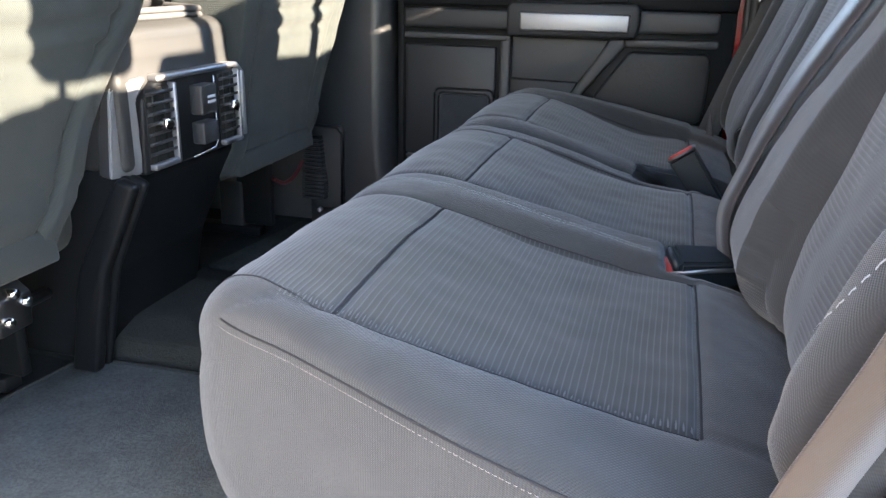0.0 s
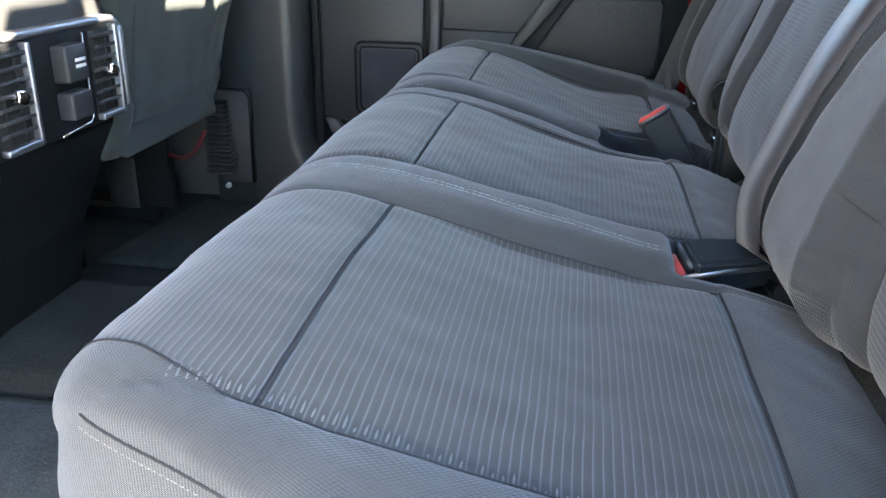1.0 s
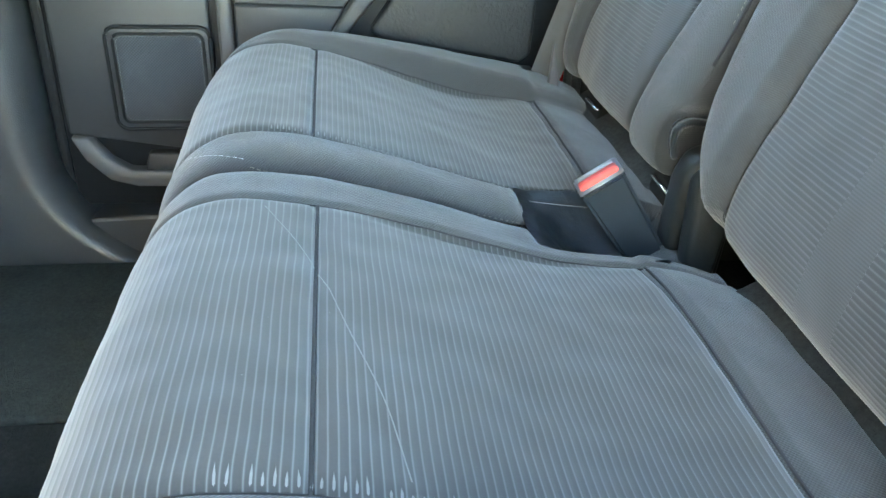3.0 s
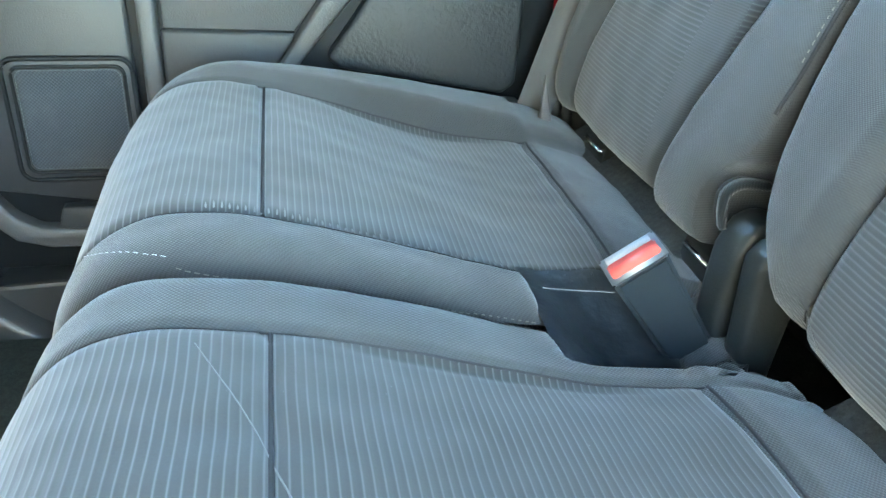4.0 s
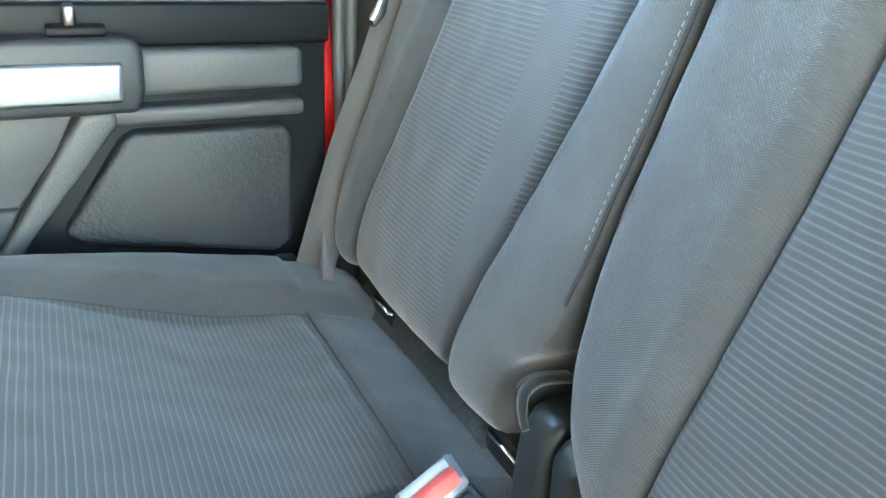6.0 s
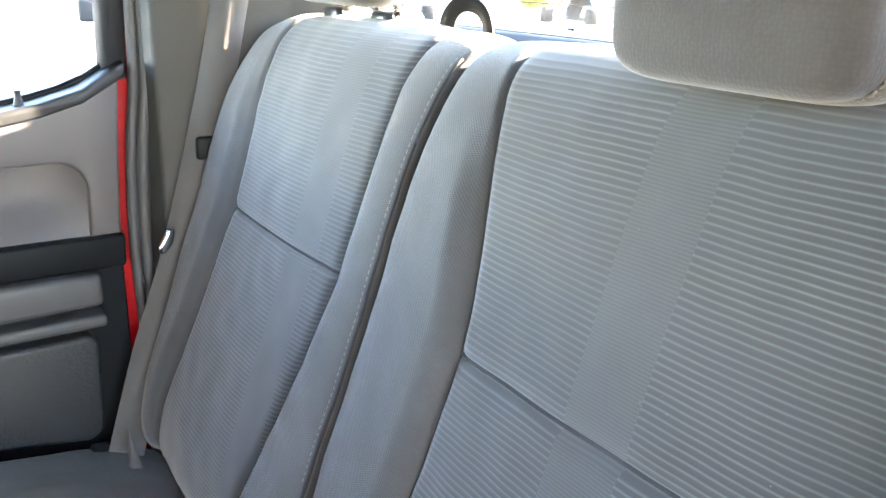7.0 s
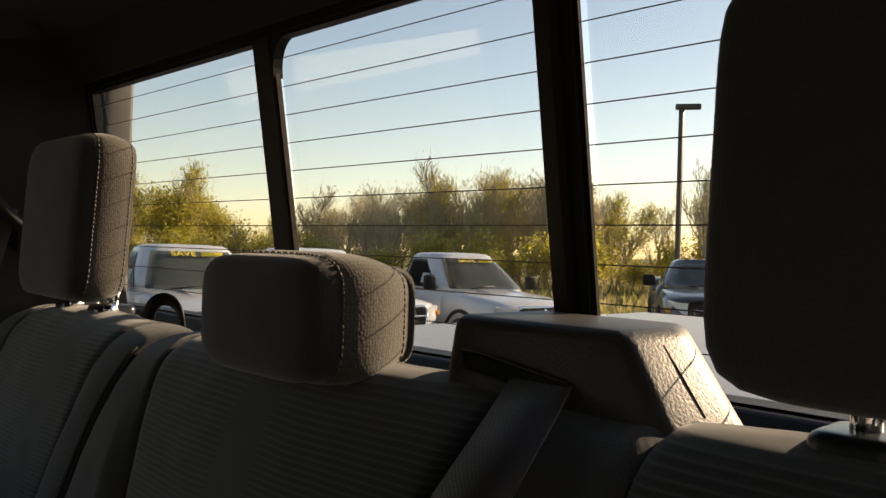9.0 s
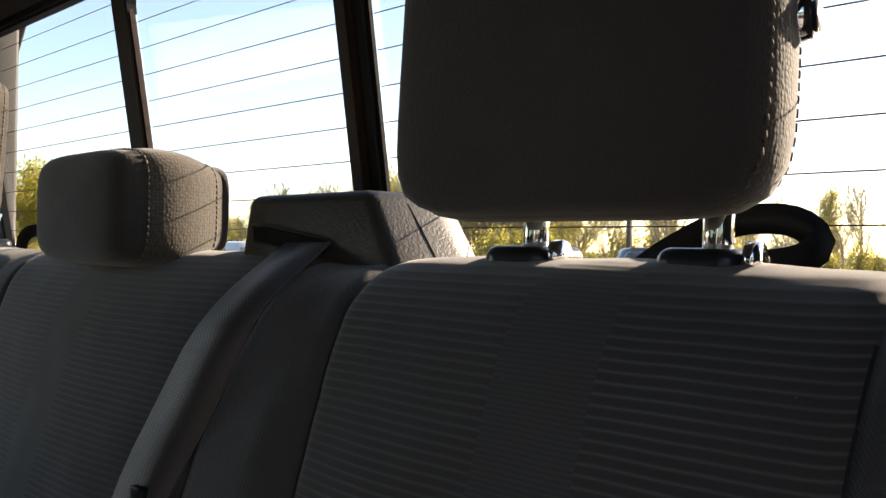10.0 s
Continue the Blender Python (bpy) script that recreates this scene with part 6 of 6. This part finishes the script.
        part("badge_plate", box(2.89, 2.915, -0.20, 0.20, 0.85, 0.92, 0.01), M_CHROME, root, "plain chrome badge shape")
        for k in range(5):
            part("roof_marker", box(0.42, 0.50, -0.46 + 0.23 * k - 0.04, -0.46 + 0.23 * k + 0.04, 1.885, 1.92, 0.01), M_AMBER, root, "small roof marker lamp")
    else:
        part("grille_bar", box(2.88, 2.915, -0.55, 0.55, 0.865, 0.905, 0.012), M_CHROME, root, "chrome grille bar")
        part("grille_bar", box(2.88, 2.915, -0.03, 0.03, 0.75, 1.02, 0.012), M_CHROME, root, "chrome grille bar")
    part("bumper", loft([ring(2.75, 0.97, 0.44, 0.76, 0), ring(2.98, 0.80, 0.47, 0.74, 0)]), M_CHROME if not wide_grille else M_CHAR, root, "front bumper")
    part("skirt", box(-2.5, 2.6, -0.90, 0.90, 0.30, 0.52, 0.03), M_BLACK, root, "dark underside")
    if banner:
        m = Matrix.Translation((0.745, -0.15, 1.765)) @ Matrix(((0, -0.80, 0.60, 0), (1, 0, 0, 0), (0, 0.60, 0.80, 0), (0, 0, 0, 1)))
        lettering("SAVE", 0.17, M_YELLOW, root, m, "yellow windscreen lettering")
        part("banner_bar", box(0.735, 0.765, 0.12, 0.44, 1.735, 1.795, 0.004), M_YELLOW, root, "yellow windscreen bar")
    if sticker:
        part("window_sticker", quad_panel([Vector((0.62, -0.905, 1.34)), Vector((0.36, -0.915, 1.34)), Vector((0.36, -0.855, 1.52)), Vector((0.58, -0.850, 1.52))], 0.012), M_THREAD, root, "pale window sticker", False)
    return root


def placed(x, y, heading):
    return Matrix.Translation((x, y, GZ)) @ Matrix.Rotation(radians(heading), 4, "Z")


white = parked_truck(M_WHITE, "white pickup truck with a yellow sale banner parked outside", True, False)
white.matrix_basis = placed(6.45, 11.6, -102)
copy_thing(white, placed(8.9, 11.7, -95))
copy_thing(white, placed(11.6, 10.6, -102))
copy_thing(white, placed(3.9, 11.2, -104))
dark = parked_truck(M_DARKBODY, "black pickup truck facing the cab on the lot", False, True, False)
for ob in dark.children_recursive:
    # the heavier truck has a taller nose and a lower screen
    for v in ob.data.vertices:
        v.co.z = curve_at([(0.0, 0.0), (0.50, 0.52), (0.74, 0.88), (1.05, 1.26), (1.24, 1.43), (1.84, 1.88), (1.94, 1.96)], v.co.z)
dark.matrix_basis = placed(14.7, 6.78, -147)


def lot_lamp(x, y, h):
    root = thing("street_lamp", (x, y, GZ), "tall dark square lamp pole with a flat head", "street lamp")
    part("pole", box(x - 0.09, x + 0.09, y - 0.09, y + 0.09, GZ, GZ + h, 0.02), M_POLE, root)
    part("base", tube([(x, y, GZ), (x, y, GZ + 0.7)], 0.3, 16), M_CONC, root, "concrete base")
    head = Matrix.Translation((x, y, GZ + h)) @ Matrix.Rotation(radians(-60), 4, "Z")
    bm = box(-0.25, 0.75, -0.20, 0.20, -0.04, 0.16, 0.04)
    bm.transform(head)
    part("lamp_head", bm, M_POLE, root, "flat lamp head")


M_POLE = plastic("bronze_pole", (0.06, 0.055, 0.05), 0.5, 100, 0.0005)
M_CONC = plastic("lamp_base_concrete", (0.30, 0.29, 0.27), 0.9, 60, 0.004)
lot_lamp(30.0, 15.98, 8.0)


# ---- trees ----
def leaf_material(name, a, b):
    q = Nodes(name)
    r = q.n.new("ShaderNodeNewGeometry").outputs["Random Per Island"]
    c = q.mix(r, a, b)
    m = q.done(c, 0.7, 0, 0.2)
    through_light, both = q.n.new("ShaderNodeBsdfTranslucent"), q.n.new("ShaderNodeMixShader")
    q.l.new(c, through_light.inputs[0])
    both.inputs[0].default_value = 0.5
    q.l.new(q.b.outputs[0], both.inputs[1])
    q.l.new(through_light.outputs[0], both.inputs[2])
    q.l.new(both.outputs[0], q.n["Material Output"].inputs[0])
    return m


M_BARK = plastic("bark", (0.36, 0.305, 0.22), 0.9, 30, 0.01, 0.3)
M_LEAF = {"yellow": leaf_material("spring_leaf", (0.27, 0.255, 0.040), (0.52, 0.45, 0.08)), "green": leaf_material("green_leaf", (0.08, 0.13, 0.03), (0.20, 0.24, 0.05)), "bud": leaf_material("twig_and_bud", (0.30, 0.26, 0.15), (0.48, 0.42, 0.22))}


def make_tree(kind, seed, height, leaf, leaves, size, label):
    rng = random.Random(seed)
    root = thing("tree", (0, 0, 0), label, "tree", "tree line")
    verts, faces, tips = [], [], []

    def limb(a, d, length, r, level):
        n = (6, 4, 3, 2)[level]
        p, ring0 = a.copy(), None
        for k in range(n + 1):
            rr = max(0.022, r * (1 - 0.78 * k / n))
            u = d.cross(Vector((0.3, 0.9, 0.2))).normalized()
            w = d.cross(u)
            base = len(verts)
            for q in range(3 if level > 1 else 5):
                ang = 2 * math.pi * q / (3 if level > 1 else 5)
                verts.append(p + rr * (math.cos(ang) * u + math.sin(ang) * w))
            m = len(verts) - base
            if ring0 is not None:
                for q in range(m):
                    faces.append((ring0 + q, ring0 + (q + 1) % m, base + (q + 1) % m, base + q))
            ring0 = base
            if level < (3 if kind == "bare" else 2) and (k > 0 if level else k > 1):
                for _ in range(3 if level == 0 else 2 if level == 1 else 1):
                    ang, tilt = rng.uniform(0, 6.28), rng.uniform(0.45, 0.95) if kind == "round" else rng.uniform(0.35, 0.95)
                    side = Vector((math.cos(ang), math.sin(ang), 0))
                    nd = (d * math.cos(tilt) + side * math.sin(tilt) + Vector((0, 0, 0.25 if kind == "round" else 0.55))).normalized()
                    limb(p, nd, length * rng.uniform(0.35, 0.6) * (1.15 - 0.5 * k / n), rr * 0.6, level + 1)
            if level >= 1:
                tips.append(p.copy())
            d = (d + Vector((rng.uniform(-1, 1), rng.uniform(-1, 1), rng.uniform(-0.4, 0.9))) * 0.16).normalized()
            p = p + d * length / n
    limb(Vector((0, 0, -0.2)), Vector((rng.uniform(-0.1, 0.1), rng.uniform(-0.1, 0.1), 1)).normalized(), height * (0.86 if kind != "round" else 0.7), height * (0.016 if kind == "round" else 0.021), 0)
    me = bpy.data.meshes.new("trunk")
    me.from_pydata([tuple(v) for v in verts], [], faces)
    me.materials.append(M_BARK)
    ob = new("trunk", me)
    ob.parent = root
    lv, lf = [], []
    if kind == "bare":
        for _ in range(700):
            c = rng.choice(tips) + Vector((rng.gauss(0, 0.45), rng.gauss(0, 0.45), rng.gauss(0, 0.35)))
            u = Vector((rng.gauss(0, 0.4), rng.gauss(0, 0.4), rng.uniform(0.6, 1.8))).normalized() * rng.uniform(0.25, 0.80)
            w = u.cross(Vector((rng.gauss(0, 1), rng.gauss(0, 1), 0.1))).normalized() * rng.uniform(0.014, 0.024)
            b = len(lv)
            lv += [c - w, c + w, c + u]
            lf.append((b, b + 1, b + 2))
    for _ in range(leaves):
        c = rng.choice(tips) + Vector((rng.gauss(0, 1), rng.gauss(0, 1), rng.gauss(0, 0.8))) * (0.30 if kind != "round" else 0.5)
        u = Vector((rng.gauss(0, 1), rng.gauss(0, 1), rng.gauss(0, 1))).normalized()
        w = u.cross(Vector((rng.gauss(0, 1), rng.gauss(0, 1), rng.gauss(0, 1)))).normalized()
        s = size * rng.uniform(0.5, 1.2)
        b = len(lv)
        lv += [c - u * s, c + w * s * 0.5, c + u * s, c - w * s * 0.5]
        lf.append((b, b + 1, b + 2, b + 3))
    me = bpy.data.meshes.new("crown")
    me.from_pydata([tuple(v) for v in lv], [], lf)
    me.materials.append(M_LEAF[leaf])
    ob = new("crown", me)
    ob.parent = root
    return root


def wood_edge():
    kinds = [make_tree("bare", 11, 8.5, "bud", 420, 0.11, "tall bare brown tree with fine twigs"), make_tree("bare", 12, 7.6, "yellow", 420, 0.11, "tall bare brown tree with fine twigs"),
             make_tree("bare", 13, 9.2, "bud", 300, 0.11, "tall bare brown tree with fine twigs"), make_tree("bare", 14, 8.0, "yellow", 1300, 0.12, "thin tree with fresh yellow green buds"),
             make_tree("round", 15, 7.4, "yellow", 5200, 0.12, "broad tree with fresh yellow green leaves"), make_tree("round", 16, 6.6, "green", 5200, 0.12, "broad tree with light green leaves"),
             make_tree("round", 17, 3.4, "yellow", 1700, 0.10, "low yellow green shrub at the wood edge"), make_tree("round", 18, 2.8, "bud", 1500, 0.09, "low brown shrub at the wood edge")]
    rng = random.Random(5)
    used = [False] * len(kinds)
    for row, (dist, step) in enumerate(((50, 2.0), (55, 2.1), (61, 2.4), (46, 1.7))):
        a = 2.0
        while a < 104:
            if row == 3:
                k, sc = rng.choice((6, 7, 6, 6)), rng.uniform(0.5, 0.95)
            elif a > 60:
                k, sc = rng.choice((4, 4, 4, 3, 3, 4)), rng.uniform(0.62, 0.82)
            elif a > 54:
                k, sc = rng.choice((0, 3, 5, 7)), rng.uniform(0.34, 0.5)
            elif a > 34.5:
                k, sc = rng.choice((0, 1, 2, 0, 1, 2, 0, 2, 1, 3, 3)), rng.uniform(0.40, 0.54) * (1.0 + 0.030 * min(12.0, max(0.0, 52 - a)))
            else:
                k, sc = rng.choice((6, 7, 6, 6, 7, 3, 0, 2)), rng.uniform(0.45, 0.62)
            d = dist + rng.uniform(-2, 2)
            m = Matrix.Translation((d * math.cos(radians(a)), d * math.sin(radians(a)), GZ)) @ Matrix.Rotation(rng.uniform(0, 6.28), 4, "Z")
            if used[k]:
                ob = copy_thing(kinds[k], m)
            else:
                kinds[k].matrix_basis, used[k] = m, True
                ob = kinds[k]
            wide = 1.35 if 31 < a < 54 else 1.1
            ob.scale = (sc * wide, sc * wide, sc * rng.uniform(0.95, 1.15))
            a += step * rng.uniform(0.5, 1.3) * (0.50 if 31 < a < 54 and row < 3 else 1.0)

    for a, d, sc in ((26.3, 45, 0.66), (25.2, 44, 0.60), (29.8, 46, 0.5), (21.5, 47, 0.52)):
        m = Matrix.Translation((d * math.cos(radians(a)), d * math.sin(radians(a)), GZ)) @ Matrix.Rotation(a, 4, "Z")
        copy_thing(kinds[2 if sc > 0.55 else 0], m).scale = (sc, sc, sc)


wood_edge()


def field_tufts():
    """Dry grass and brush between the lot and the wood."""
    rng = random.Random(9)
    v, f = [], []
    for _ in range(16000):
        a, d = radians(rng.uniform(-35, 120)), rng.uniform(20.5, 47)
        x, y = d * math.cos(a), d * math.sin(a)
        if x < 19.7 and y < 71:
            continue
        h, w, t = rng.uniform(0.10, 0.38) * (0.4 + d / 47), rng.uniform(0.05, 0.16), rng.uniform(0, 6.28)
        b = len(v)
        v += [(x - w * math.cos(t), y - w * math.sin(t), GZ - 0.05), (x + w * math.cos(t), y + w * math.sin(t), GZ - 0.05), (x + rng.uniform(-0.1, 0.1), y + rng.uniform(-0.1, 0.1), GZ + h)]
        f.append((b, b + 1, b + 2))
    me = bpy.data.meshes.new("field_grass")
    me.from_pydata(v, [], f)
    me.materials.append(leaf_material("dry_grass", (0.16, 0.17, 0.05), (0.36, 0.29, 0.13)))
    tagged(new("field_grass", me), "tall dry grass between the lot and the wood", "grass", "", "stuff")


field_tufts()
